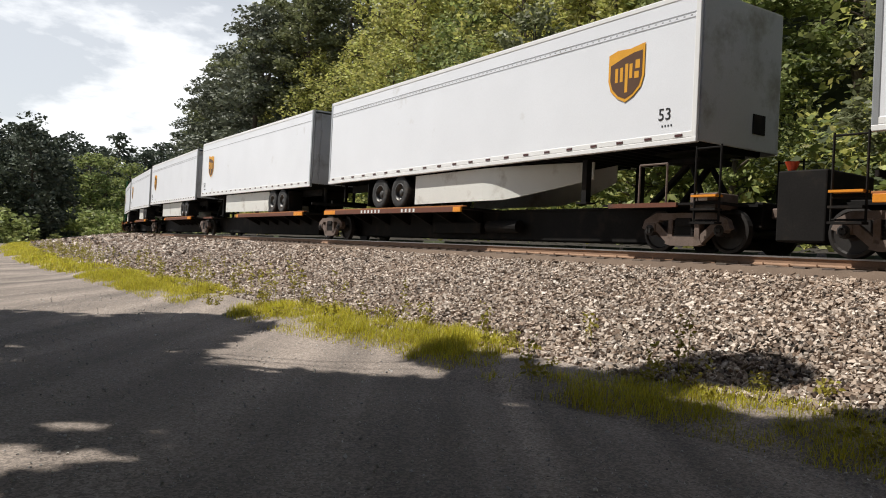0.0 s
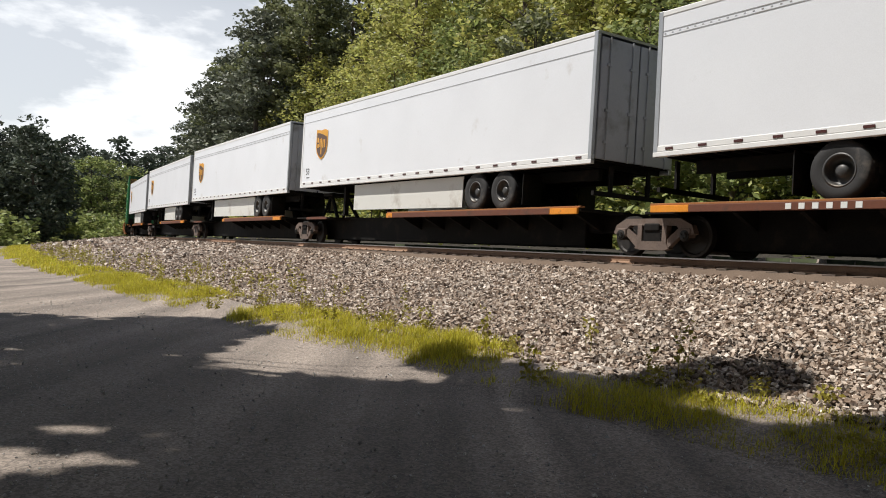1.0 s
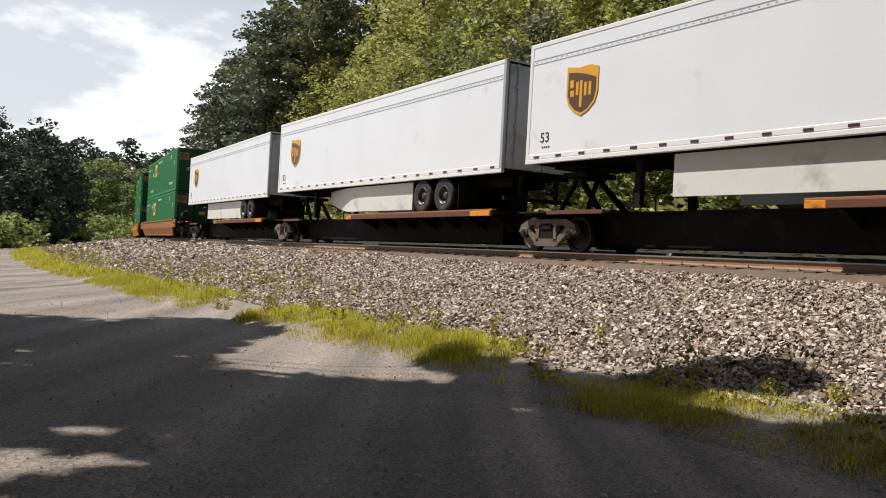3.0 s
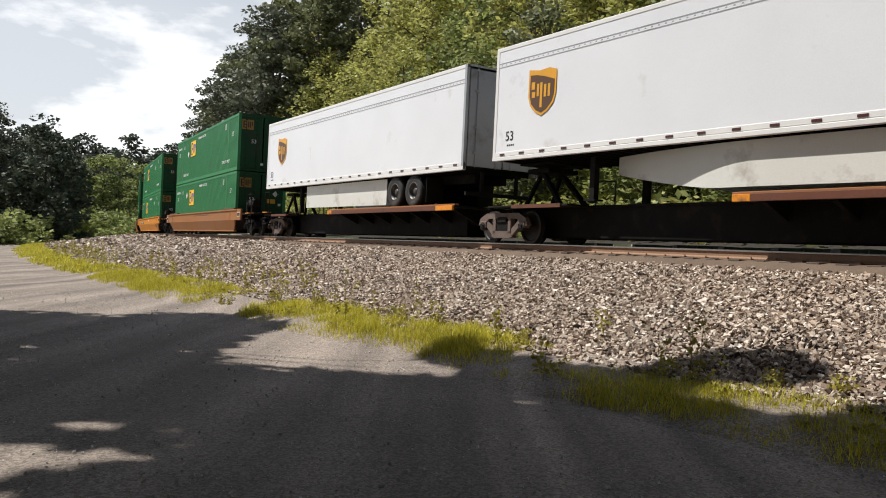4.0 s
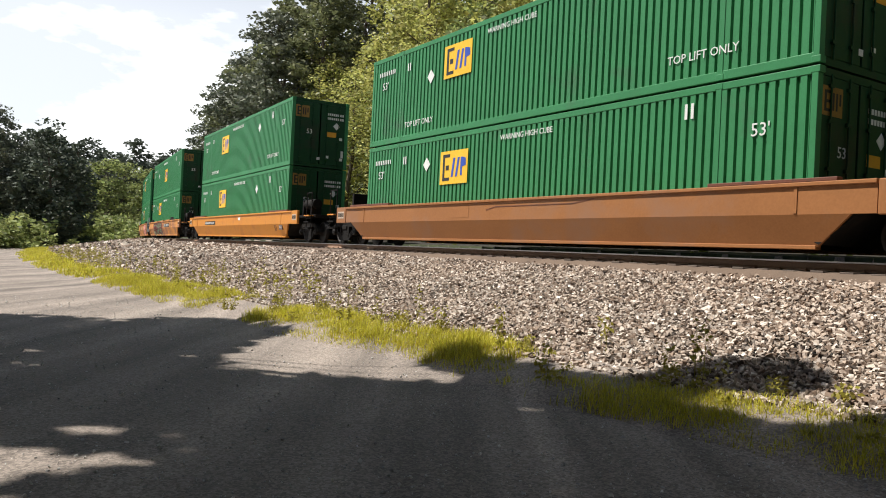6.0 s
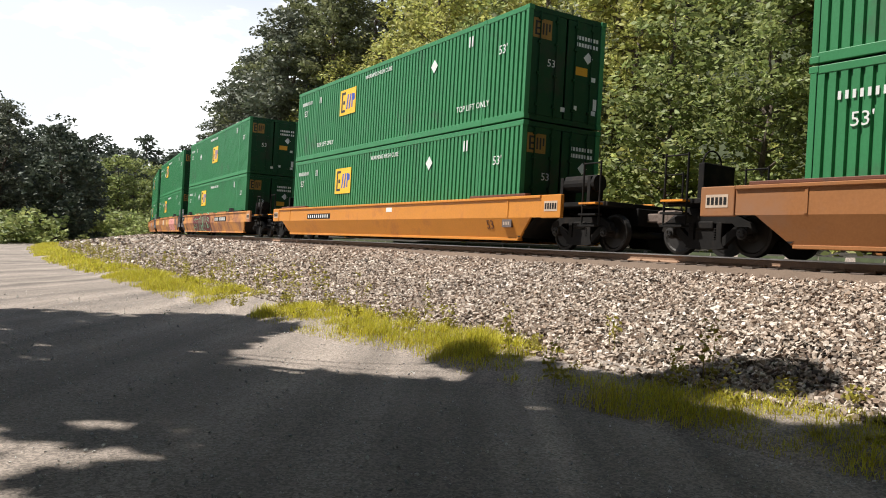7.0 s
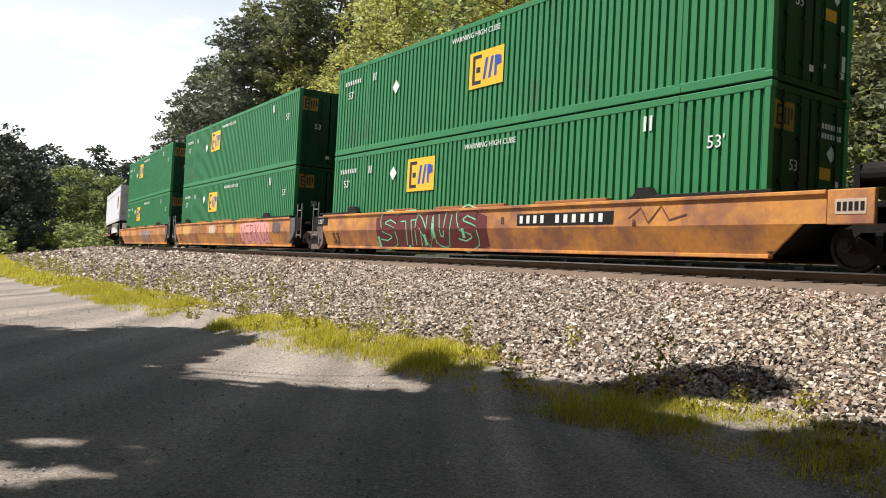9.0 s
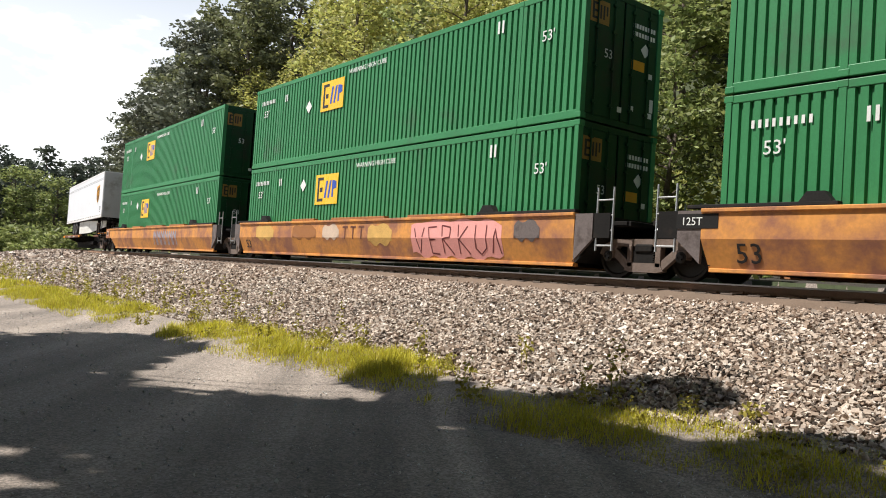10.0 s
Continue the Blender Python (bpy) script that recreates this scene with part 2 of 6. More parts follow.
def stone_paint(name, island):
    """Broken rock in browns, pinks and greys, one shade a stone."""
    m = bpy.data.materials.new(name)
    m.use_nodes = True
    n, l = m.node_tree.nodes, m.node_tree.links
    src = n.new("ShaderNodeNewGeometry" if island else "ShaderNodeObjectInfo")
    ramp = n.new("ShaderNodeValToRGB")
    shades = ((0.0, (0.045, 0.036, 0.03)), (0.18, (0.13, 0.092, 0.068)), (0.34, (0.3, 0.23, 0.178)), (0.5, (0.3, 0.272, 0.245)), (0.7, (0.42, 0.35, 0.29)), (0.88, (0.58, 0.52, 0.46)), (1.0, (0.78, 0.74, 0.69)))
    el = ramp.color_ramp.elements
    while len(el) < len(shades):
        el.new(0.5)
    for e, (p, c) in zip(el, shades):
        e.position, e.color = p, (*c, 1)
    l.new(src.outputs["Random Per Island" if island else "Random"], ramp.inputs["Fac"])
    tc, grain = n.new("ShaderNodeTexCoord"), n.new("ShaderNodeTexNoise")
    grain.inputs["Scale"].default_value, grain.inputs["Detail"].default_value = 55, 5
    l.new(tc.outputs["Object"], grain.inputs["Vector"])
    drift = n.new("ShaderNodeTexNoise")          # broad drifts of rustier stone
    drift.inputs["Scale"].default_value = 0.25
    l.new(tc.outputs["Object"], drift.inputs["Vector"])
    warm = n.new("ShaderNodeMixRGB")
    warm.blend_type = "MULTIPLY"
    warm.inputs["Color2"].default_value = (0.95, 0.84, 0.75, 1)
    l.new(drift.outputs["Fac"], warm.inputs["Fac"])
    l.new(ramp.outputs["Color"], warm.inputs["Color1"])
    span = n.new("ShaderNodeMapRange")
    span.inputs["To Min"].default_value, span.inputs["To Max"].default_value = 0.65, 1.35
    l.new(grain.outputs["Fac"], span.inputs["Value"])
    hsv = n.new("ShaderNodeHueSaturation")
    l.new(warm.outputs["Color"], hsv.inputs["Color"])
    l.new(span.outputs["Result"], hsv.inputs["Value"])
    b = n["Principled BSDF"]
    b.inputs["Roughness"].default_value = 0.85
    l.new(hsv.outputs["Color"], b.inputs["Base Color"])
    bump = n.new("ShaderNodeBump")
    bump.inputs["Strength"].default_value, bump.inputs["Distance"].default_value = 0.3, 0.01
    l.new(grain.outputs["Fac"], bump.inputs["Height"])
    l.new(bump.outputs["Normal"], b.inputs["Normal"])
    return m


def road_paint():
    """Packed grey gravel: stony speckle, long wheel tracks, dusty patches."""
    m = bpy.data.materials.new("gravel_road")
    m.use_nodes = True
    n, l = m.node_tree.nodes, m.node_tree.links
    tc = n.new("ShaderNodeTexCoord")

    def noise_tex(scale, detail, vector=None):
        k = n.new("ShaderNodeTexNoise")
        k.inputs["Scale"].default_value, k.inputs["Detail"].default_value = scale, detail
        l.new(vector or tc.outputs["Object"], k.inputs["Vector"])
        return k.outputs["Fac"]
    cells = n.new("ShaderNodeTexVoronoi")
    cells.inputs["Scale"].default_value = 46
    l.new(tc.outputs["Object"], cells.inputs["Vector"])
    grey = n.new("ShaderNodeRGBToBW")
    l.new(cells.outputs["Color"], grey.inputs["Color"])
    along = n.new("ShaderNodeMapping")
    along.inputs["Rotation"].default_value = (0, 0, radians(-28))
    along.inputs["Scale"].default_value = (1.5, 0.05, 1)
    l.new(tc.outputs["Object"], along.inputs["Vector"])
    tracks = noise_tex(1.0, 3, along.outputs["Vector"])
    patches = noise_tex(0.45, 6)
    fine = noise_tex(70, 4)

    def mul(a, lo, hi, b):
        r = n.new("ShaderNodeMapRange")
        r.inputs["From Min"].default_value, r.inputs["From Max"].default_value = 0.25, 0.75
        r.inputs["To Min"].default_value, r.inputs["To Max"].default_value = lo, hi
        l.new(a, r.inputs["Value"])
        if b is None:
            return r.outputs["Result"]
        k = n.new("ShaderNodeMath")
        k.operation = "MULTIPLY"
        l.new(r.outputs["Result"], k.inputs[0])
        l.new(b, k.inputs[1])
        return k.outputs[0]
    v = mul(grey.outputs["Val"], 0.68, 1.32, None)
    v = mul(tracks, 0.5, 1.5, v)
    v = mul(patches, 0.8, 1.2, v)
    v = mul(fine, 0.7, 1.3, v)
    hsv = n.new("ShaderNodeHueSaturation")
    hsv.inputs["Color"].default_value = (0.248, 0.208, 0.178, 1)
    l.new(v, hsv.inputs["Value"])
    b = n["Principled BSDF"]
    b.inputs["Roughness"].default_value = 0.95
    l.new(hsv.outputs["Color"], b.inputs["Base Color"])
    bump = n.new("ShaderNodeBump")
    bump.inputs["Strength"].default_value, bump.inputs["Distance"].default_value = 0.8, 0.012
    l.new(v, bump.inputs["Height"])
    l.new(bump.outputs["Normal"], b.inputs["Normal"])
    return m


STONE, STONE_P, ROAD = stone_paint("ballast_stone", True), stone_paint("ballast_stone_single", False), road_paint()


# ---- mesh helpers ----
def box(bm, x0, x1, y0, y1, z0, z1, bevel=0.0):
    v = [bm.verts.new(p) for p in ((x0, y0, z0), (x1, y0, z0), (x1, y1, z0), (x0, y1, z0),
                                   (x0, y0, z1), (x1, y0, z1), (x1, y1, z1), (x0, y1, z1))]
    f = [bm.faces.new([v[i] for i in q]) for q in ((3, 2, 1, 0), (4, 5, 6, 7), (0, 1, 5, 4), (1, 2, 6, 5), (2, 3, 7, 6), (3, 0, 4, 7))]
    if bevel:
        edges = list({e for g in f for e in g.edges})
        bmesh.ops.bevel(bm, geom=edges, offset=bevel, segments=2, affect="EDGES", profile=0.5)
    return bm


def prism(bm, poly, y0, y1):
    """Polygon in x, z drawn out from y0 to y1."""
    a = [bm.verts.new((x, y0, z)) for x, z in poly]
    b = [bm.verts.new((x, y1, z)) for x, z in poly]
    n = len(poly)
    bm.faces.new(a)
    bm.faces.new(b[::-1])
    for i in range(n):
        bm.faces.new((a[i], b[i], b[(i + 1) % n], a[(i + 1) % n]))
    return bm


def rod(bm, p, q, r, r2=None, n=10, cap=True):
    p, q = Vector(p), Vector(q)
    d = (q - p).normalized()
    s = d.orthogonal().normalized()
    w = d.cross(s)
    rings = []
    for c, k in ((p, r), (q, r if r2 is None else r2)):
        rings.append([bm.verts.new(c + (s * math.cos(a) + w * math.sin(a)) * k) for a in [2 * math.pi * i / n for i in range(n)]])
    for i in range(n):
        bm.faces.new((rings[0][i], rings[0][(i + 1) % n], rings[1][(i + 1) % n], rings[1][i]))
    if cap:
        bm.faces.new(rings[0][::-1])
        bm.faces.new(rings[1])
    return bm


def lathe_y(bm, profile, y_sign=1, n=28):
    """Ring about the y axis from (y, radius) pairs."""
    rings = [[bm.verts.new((r * math.cos(2 * math.pi * i / n), y * y_sign, r * math.sin(2 * math.pi * i / n))) for i in range(n)] for y, r in profile]
    for a, b in zip(rings, rings[1:]):
        for i in range(n):
            bm.faces.new((a[i], a[(i + 1) % n], b[(i + 1) % n], b[i]))
    return bm


def mesh_of(name, bm, mat, smooth=False):
    bmesh.ops.recalc_face_normals(bm, faces=bm.faces)
    me = bpy.data.meshes.new(name)
    bm.to_mesh(me)
    bm.free()
    me.materials.append(mat)
    if smooth:
        me.polygons.foreach_set("use_smooth", [True] * len(me.polygons))
    return me


def part(name, bm, mat, parent, label="", at=(0, 0, 0), smooth=False):
    me = bm if isinstance(bm, bpy.types.Mesh) else mesh_of(name, bm, mat, smooth)
    ob = new(name, me)
    ob.parent = parent
    ob.location = at
    if label:
        ob["label"] = label
    return ob


def B():
    return bmesh.new()


def raw_mesh(name, verts, faces, mat, smooth=False):
    me = bpy.data.meshes.new(name)
    verts, faces = np.asarray(verts, np.float32), np.asarray(faces, np.int32)
    k = faces.shape[1]
    me.vertices.add(len(verts))
    me.vertices.foreach_set("co", verts.ravel())
    me.loops.add(faces.size)
    me.loops.foreach_set("vertex_index", faces.ravel())
    me.polygons.add(len(faces))
    me.polygons.foreach_set("loop_start", np.arange(0, faces.size, k, dtype=np.int32))
    me.polygons.foreach_set("loop_total", np.full(len(faces), k, np.int32))
    me.update(calc_edges=True)
    me.materials.append(mat)
    me.polygons.foreach_set("use_smooth", [smooth] * len(faces))
    return me


def lettering(name, text, size, mat, parent, at, label="", stretch_x=1.0, turn=0.0, tilt=0.0):
    """Flat letters facing the near side (-y)."""
    cu = bpy.data.curves.new(name, "FONT")
    cu.body, cu.size, cu.extrude = text, size, 0.003
    cu.resolution_u = 2
    tmp = new(name + "_source", cu)
    me = bpy.data.meshes.new_from_object(tmp)
    bpy.data.objects.remove(tmp)
    me.materials.clear()
    me.materials.append(mat)
    me.transform(Matrix.Diagonal((stretch_x, 1, 1, 1)))
    ob = new(name, me)
    ob.parent = parent
    ob.matrix_basis = pose(*at, 90 + tilt, 0, turn)
    if label:
        ob["label"] = label
    return ob


def bars(name, x0, x1, z0, z1, count, mat, parent, y, label=""):
    """Unreadable writing as a row of plain bars."""
    bm = B()
    w = (x1 - x0) / count
    for i in range(count):
        box(bm, x0 + i * w, x0 + (i + 0.45) * w, y - 0.003, y, z0, z1)
    row = part(name, bm, mat, parent, label)
    row["kind"] = "stuff"
    return row


# ---- ground, ballast and rails ----
rng = np.random.default_rng(7)


def toe(s):
    return np.interp(s, (-18, -14.5, -12, -9, -6.5, 0, 7, 12, 50, 320), (4.5, 4.65, 4.85, 4.95, 5.3, 5.45, 5.8, 6.4, 7.4, 16))


def verge(s):
    return np.interp(s, (-18, -15, -12.3, -11, -8, -6, 0, 3, 11, 25, 60, 320), (6.0, 6.1, 6.25, 6.5, 6.4, 6.7, 6.9, 7.4, 7.8, 9.0, 10.5, 20)) + 0.1 * np.sin(np.asarray(s) * 0.9)


def bank_z(s, o):
    """Top of the ballast bank, with an added berm on the far side."""
    t = toe(s)
    slope = 0.28 + (1.53 - 0.28) * np.clip((t - o) / (t - 0.05), 0, 1)
    # berm added behind the track so that it looks dark under the train
    far = np.interp(-np.asarray(o, float), [2.7, 3.3, 4.6, 7.2], [1.53, 1.5, 1.9, 2.4])
    return np.where(np.asarray(o) < -2.7, far, np.minimum(slope, 1.53))


def land_z(s, o):
    t, v = toe(s), verge(s)
    z = np.interp(np.clip((v - o) / (v - t), 0, 1), [0, 1], [0, 0.27])
    hill = np.clip(-o - 6.5, 0, 55)
    # hill foot raised likewise, to hide lit ground seen below the train
    return np.where(o < -4, 1.95 + hill * 0.72, z)


def axis(lo, hi, step, far):
    core = list(np.arange(lo, hi, step))
    up, d = [], step
    while (core[-1] if not up else up[-1]) < far:
        d *= 1.25
        up.append((core[-1] if not up else up[-1]) + d)
    down, d = [], step
    while (core[0] if not down else down[-1]) > -far:
        d *= 1.25
        down.append((core[0] if not down else down[-1]) - d)
    return np.array(down[::-1] + core + up)


def make_ground():
    ax, ay = axis(-26, 14, 0.4, 2200), axis(1, 44, 0.4, 2200)
    gx, gy = np.meshgrid(ax, ay)
    s, o = track_coords(gx.ravel(), gy.ravel())
    z = land_z(s, o)
    near = (np.abs(gx.ravel()) < 40) & (np.abs(gy.ravel()) < 60)
    wob = np.array([noise.noise(Vector((x * 0.5, y * 0.5, 0))) * 0.03 + noise.noise(Vector((x * 1.7, y * 1.7, 5))) * 0.012 if k else 0
                    for x, y, k in zip(gx.ravel(), gy.ravel(), near)])
    z = z + wob
    nx, ny = len(ax), len(ay)
    idx = np.arange(nx * ny).reshape(ny, nx)
    faces = np.stack([idx[:-1, :-1], idx[:-1, 1:], idx[1:, 1:], idx[1:, :-1]], -1).reshape(-1, 4)
    me = raw_mesh("ground", np.stack([gx.ravel(), gy.ravel(), z], 1), faces, ROAD, True)
    me.materials.append(SOIL)
    me.materials.append(HILLSOIL)
    fo, fs = o[faces].mean(1), s[faces].mean(1)
    v = verge(fs)
    slot = np.where(fo < -4, 2, np.where(fo > v + 13, 1, 0))
    me.polygons.foreach_set("material_index", slot.astype(np.int32))
    tagged(new("ground", me), "grey gravel road and grassy verge below a wooded hill", "ground", kind="structure")


def make_bank():
    ss = np.concatenate([np.arange(-50, 40, 0.5), np.arange(40, 320, 2.0)])
    rows = []
    for s in ss:
        t = float(toe(s))
        os = [t + 0.3, t, t * 0.8, t * 0.6, t * 0.4, t * 0.2, 0.05, -0.6, -1.3, -2.0, -2.7, -4.6, -7.2]
        x, y = line(s, np.array(os))
        z = bank_z(s, np.array(os)) - 0.03
        z[0] = 0.1
        rows.append(np.stack([x, y, z], 1))
    k = len(rows[0])
    verts = np.concatenate(rows)
    idx = np.arange(len(verts)).reshape(-1, k)
    faces = np.stack([idx[:-1, :-1], idx[:-1, 1:], idx[1:, 1:], idx[1:, :-1]], -1).reshape(-1, 4)
    # dark sheet under the stones gives the gaps their shade
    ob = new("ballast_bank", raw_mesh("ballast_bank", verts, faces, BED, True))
    return tagged(ob, "bank of pale crushed stone ballast under the railway", "ballast", kind="structure")


def stone_cloud(s, o, size, sink=0.3):
    """Verts and quads of rough broken stones lying at track places s, o."""
    n = len(s)
    x, y = line(s, o)
    z = bank_z(s, o)
    base = np.array([(-1, -1, -1), (1, -1, -1), (1, 1, -1), (-1, 1, -1), (-1, -1, 1), (1, -1, 1), (1, 1, 1), (-1, 1, 1)], float)
    pts = base[None] * (0.62 + 0.45 * rng.random((n, 8, 1))) + rng.normal(0, 0.15, (n, 8, 3))
    pts *= size[:, None, None] * (0.7 + 0.6 * rng.random((n, 1, 3))) * np.array([1.2, 0.95, 0.62])
    q = rng.normal(size=(n, 4)) * np.array([1, 0.4, 0.4, 1])
    q /= np.linalg.norm(q, axis=1)[:, None]
    w, a, b, c = q.T
    m = np.stack([np.stack([1 - 2 * (b * b + c * c), 2 * (a * b - c * w), 2 * (a * c + b * w)], -1),
                  np.stack([2 * (a * b + c * w), 1 - 2 * (a * a + c * c), 2 * (b * c - a * w)], -1),
                  np.stack([2 * (a * c - b * w), 2 * (b * c + a * w), 1 - 2 * (a * a + b * b)], -1)], 1)
    pts = np.einsum("nij,nkj->nki", m, pts) + np.stack([x, y, z - 0.03 + size * (1 - sink) * (0.1 + 1.5 * rng.random(n))], 1)[:, None]
    quads = np.array([(3, 2, 1, 0), (4, 5, 6, 7), (0, 1, 5, 4), (1, 2, 6, 5), (2, 3, 7, 6), (3, 0, 4, 7)])
    faces = (np.arange(n)[:, None, None] * 8 + quads[None]).reshape(-1, 4)
    return pts.reshape(-1, 3), faces


def scatter(s0, s1, gap, extra=0.35):
    """Jittered places over the sloping side of the bank."""
    out_s, out_o = [], []
    for s in np.arange(s0, s1, gap):
        t = float(toe(s)) + extra
        o = np.arange(0.2, t, gap)
        out_s.append(np.full(len(o), s))
        out_o.append(o)
    s, o = np.concatenate(out_s), np.concatenate(out_o)
    return s + rng.uniform(-0.6, 0.6, len(s)) * gap, o + rng.uniform(-0.6, 0.6, len(o)) * gap


def make_stones(bank):
    vs, fs, k = [], [], 0
    for s0, s1, gap, size in ((-18, 2, 0.042, 0.0235), (2, 14, 0.06, 0.034), (14, 36, 0.095, 0.053), (36, 90, 0.19, 0.095)):
        s, o = scatter(s0, s1, gap)
        keep = ~((s > -13.2) & (s < -12.1) & (o > 2.9) & (o < 3.9)) if s0 < 0 else np.ones(len(s), bool)
        s, o = s[keep], o[keep]
        v, f = stone_cloud(s, o, size * np.clip(rng.lognormal(0, 0.24, len(s)), 0.6, 1.5))
        vs.append(v)
        fs.append(f + k)
        k += len(v)
    ob = part("ballast_stones", raw_mesh("ballast_stones", np.concatenate(vs), np.concatenate(fs), STONE), None, bank)
    ob["kind"] = "stuff"
    # a stretch of single stones
    shapes = []
    for i in range(8):
        v, f = stone_cloud(np.zeros(1), np.zeros(1), np.array([0.027]))
        shapes.append(raw_mesh("stone", v - v.mean(0), f, STONE_P))
    s, o = scatter(-13.3, -12.0, 0.062)
    pick = (o > 2.9) & (o < 3.9) & (s > -13.2) & (s < -12.1)
    for i, (a, b) in enumerate(list(zip(s[pick], o[pick]))[:300]):
        st = new("stone", shapes[i % 8])
        st.parent = bank
        x, y = line(a, b)
        st.matrix_basis = pose(x, y, float(bank_z(a, b)) - 0.005, 0, 0, 47.0 * i) @ Matrix.Diagonal((*[float(rng.uniform(0.65, 1.15))] * 3, 1))


def make_band():
    """Rust-stained dirt along the ends of the sleepers."""
    ss = np.concatenate([np.arange(-50, 40, 0.3), np.arange(40, 320, 2.0)])
    os = np.array([0.34, 0.24, 0.14, 0.02, -0.25, -0.46])
    rows = []
    for s in ss:
        x, y = line(s, os)
        z = np.array([float(bank_z(s, 0.34)) - 0.04, 1.5, 1.55, 1.6, 1.625, 1.63])
        z[1:] += np.array([noise.noise(Vector((a * 3, b * 3, 2))) * 0.02 for a, b in zip(x[1:], y[1:])])
        rows.append(np.stack([x, y, z], 1))
    k = len(os)
    idx = np.arange(len(ss) * k).reshape(-1, k)
    faces = np.stack([idx[:-1, :-1], idx[:-1, 1:], idx[1:, 1:], idx[1:, :-1]], -1).reshape(-1, 4)
    tagged(new("track_shoulder", raw_mesh("track_shoulder", np.concatenate(rows), faces, BAND, True)), "rust-brown dirt shoulder beside the rail", "track shoulder", kind="structure")


def make_rails(bank):
    make_band()
    prof = [(-0.075, -0.17), (0.075, -0.17), (0.075, -0.155), (0.012, -0.125), (0.01, -0.045), (0.036, -0.03), (0.036, -0.004), (0.03, 0.0),
            (-0.03, 0.0), (-0.036, -0.004), (-0.036, -0.03), (-0.01, -0.045), (-0.012, -0.125), (-0.075, -0.155)]
    ss = np.concatenate([np.arange(-60, 60, 0.75), np.arange(60, 321, 2)])
    for off in (-HALF_W + 0.7525, -HALF_W - 0.7525):
        verts = []
        for d, h in prof:
            x, y = line(ss, off + d)
            verts.append(np.stack([x, y, np.full(len(ss), RAIL_Z + h)], 1))
        n, m = len(prof), len(ss)
        verts = np.stack(verts, 1).reshape(-1, 3)
        idx = np.arange(n * m).reshape(m, n)
        nxt = np.roll(idx, -1, axis=1)
        faces = np.stack([idx[:-1], nxt[:-1], nxt[1:], idx[1:]], -1).reshape(-1, 4)
        me = raw_mesh("rail", verts, faces, RAILWEB)
        me.materials.append(RAILTOP)
        h = verts[faces][:, :, 2].mean(1) - RAIL_Z
        me.polygons.foreach_set("material_index", (h > -0.02).astype(np.int32))
        tagged(new("rail", me), "steel rail with a rust-brown web and dark worn head", "rail", "running rails", "structure")
    tie = mesh_of("sleeper", box(B(), -1.3, 1.3, -0.115, 0.115, -0.18, 0.0, 0.012), TIE)
    plate = B()
    for y in (-0.7525, 0.7525):
        box(plate, y - 0.17, y + 0.17, -0.09, 0.09, 0.0, 0.02)
        for k in (-0.1, 0.1):
            rod(plate, (y + k, -0.05, 0.02), (y + k, -0.05, 0.05), 0.016, n=6)
    plate = mesh_of("tie_plate", plate, RAILWEB)
    for i in range(290):
        s = -30 + i * 0.5
        x, y = line(s, -HALF_W)
        a = float(np.interp(s, _s, _a))
        ob = new("sleeper", tie)
        ob.parent = bank
        ob.matrix_basis = pose(x, y, RAIL_Z - 0.185 + 0.006 * (i % 3), 0, 0, math.degrees(a))
        pl = new("tie_plate", plate)
        pl.parent = ob


# ---- plants ----
def leaf_quads(c, size, flat=0.35):
    """Bent little leaves round the centres c: two faces each."""
    n = len(c)
    u = rng.normal(size=(n, 3))
    u[:, 2] *= flat
    u /= np.linalg.norm(u, axis=1)[:, None]
    w = np.cross(u, rng.normal(size=(n, 3)))
    w /= np.linalg.norm(w, axis=1)[:, None]
    size = size * (0.6 + 0.8 * rng.random((n, 1)))
    v = np.stack([c - u * size, c + w * size * 0.55 - u * 0.1 * size, c + u * size, c - w * size * 0.55], 1).reshape(-1, 3)
    f = np.arange(n)[:, None] * 4 + np.array([0, 1, 2, 3])
    return v, f


def clump_points(centre, r, n, squash=0.75):
    d = rng.normal(size=(n, 3))
    d /= np.linalg.norm(d, axis=1)[:, None]
    rad = r * rng.random((n, 1)) ** 0.45
    return np.asarray(centre) + d * rad * np.array([1, 1, squash])


def limb(bm, p, q, r0, r1, sag=0.0, n=6, seg=3):
    p, q = Vector(p), Vector(q)
    prev, pr = p, r0
    for i in range(1, seg + 1):
        k = i / seg
        c = p.lerp(q, k) + Vector((random.uniform(-1, 1), random.uniform(-1, 1), 0)) * (q - p).length * 0.03 * (i < seg)
        c.z += sag * math.sin(math.pi * k)
        r = r0 + (r1 - r0) * k
        rod(bm, prev, c, pr, r, n, cap=i == seg)
        prev, pr = c, r


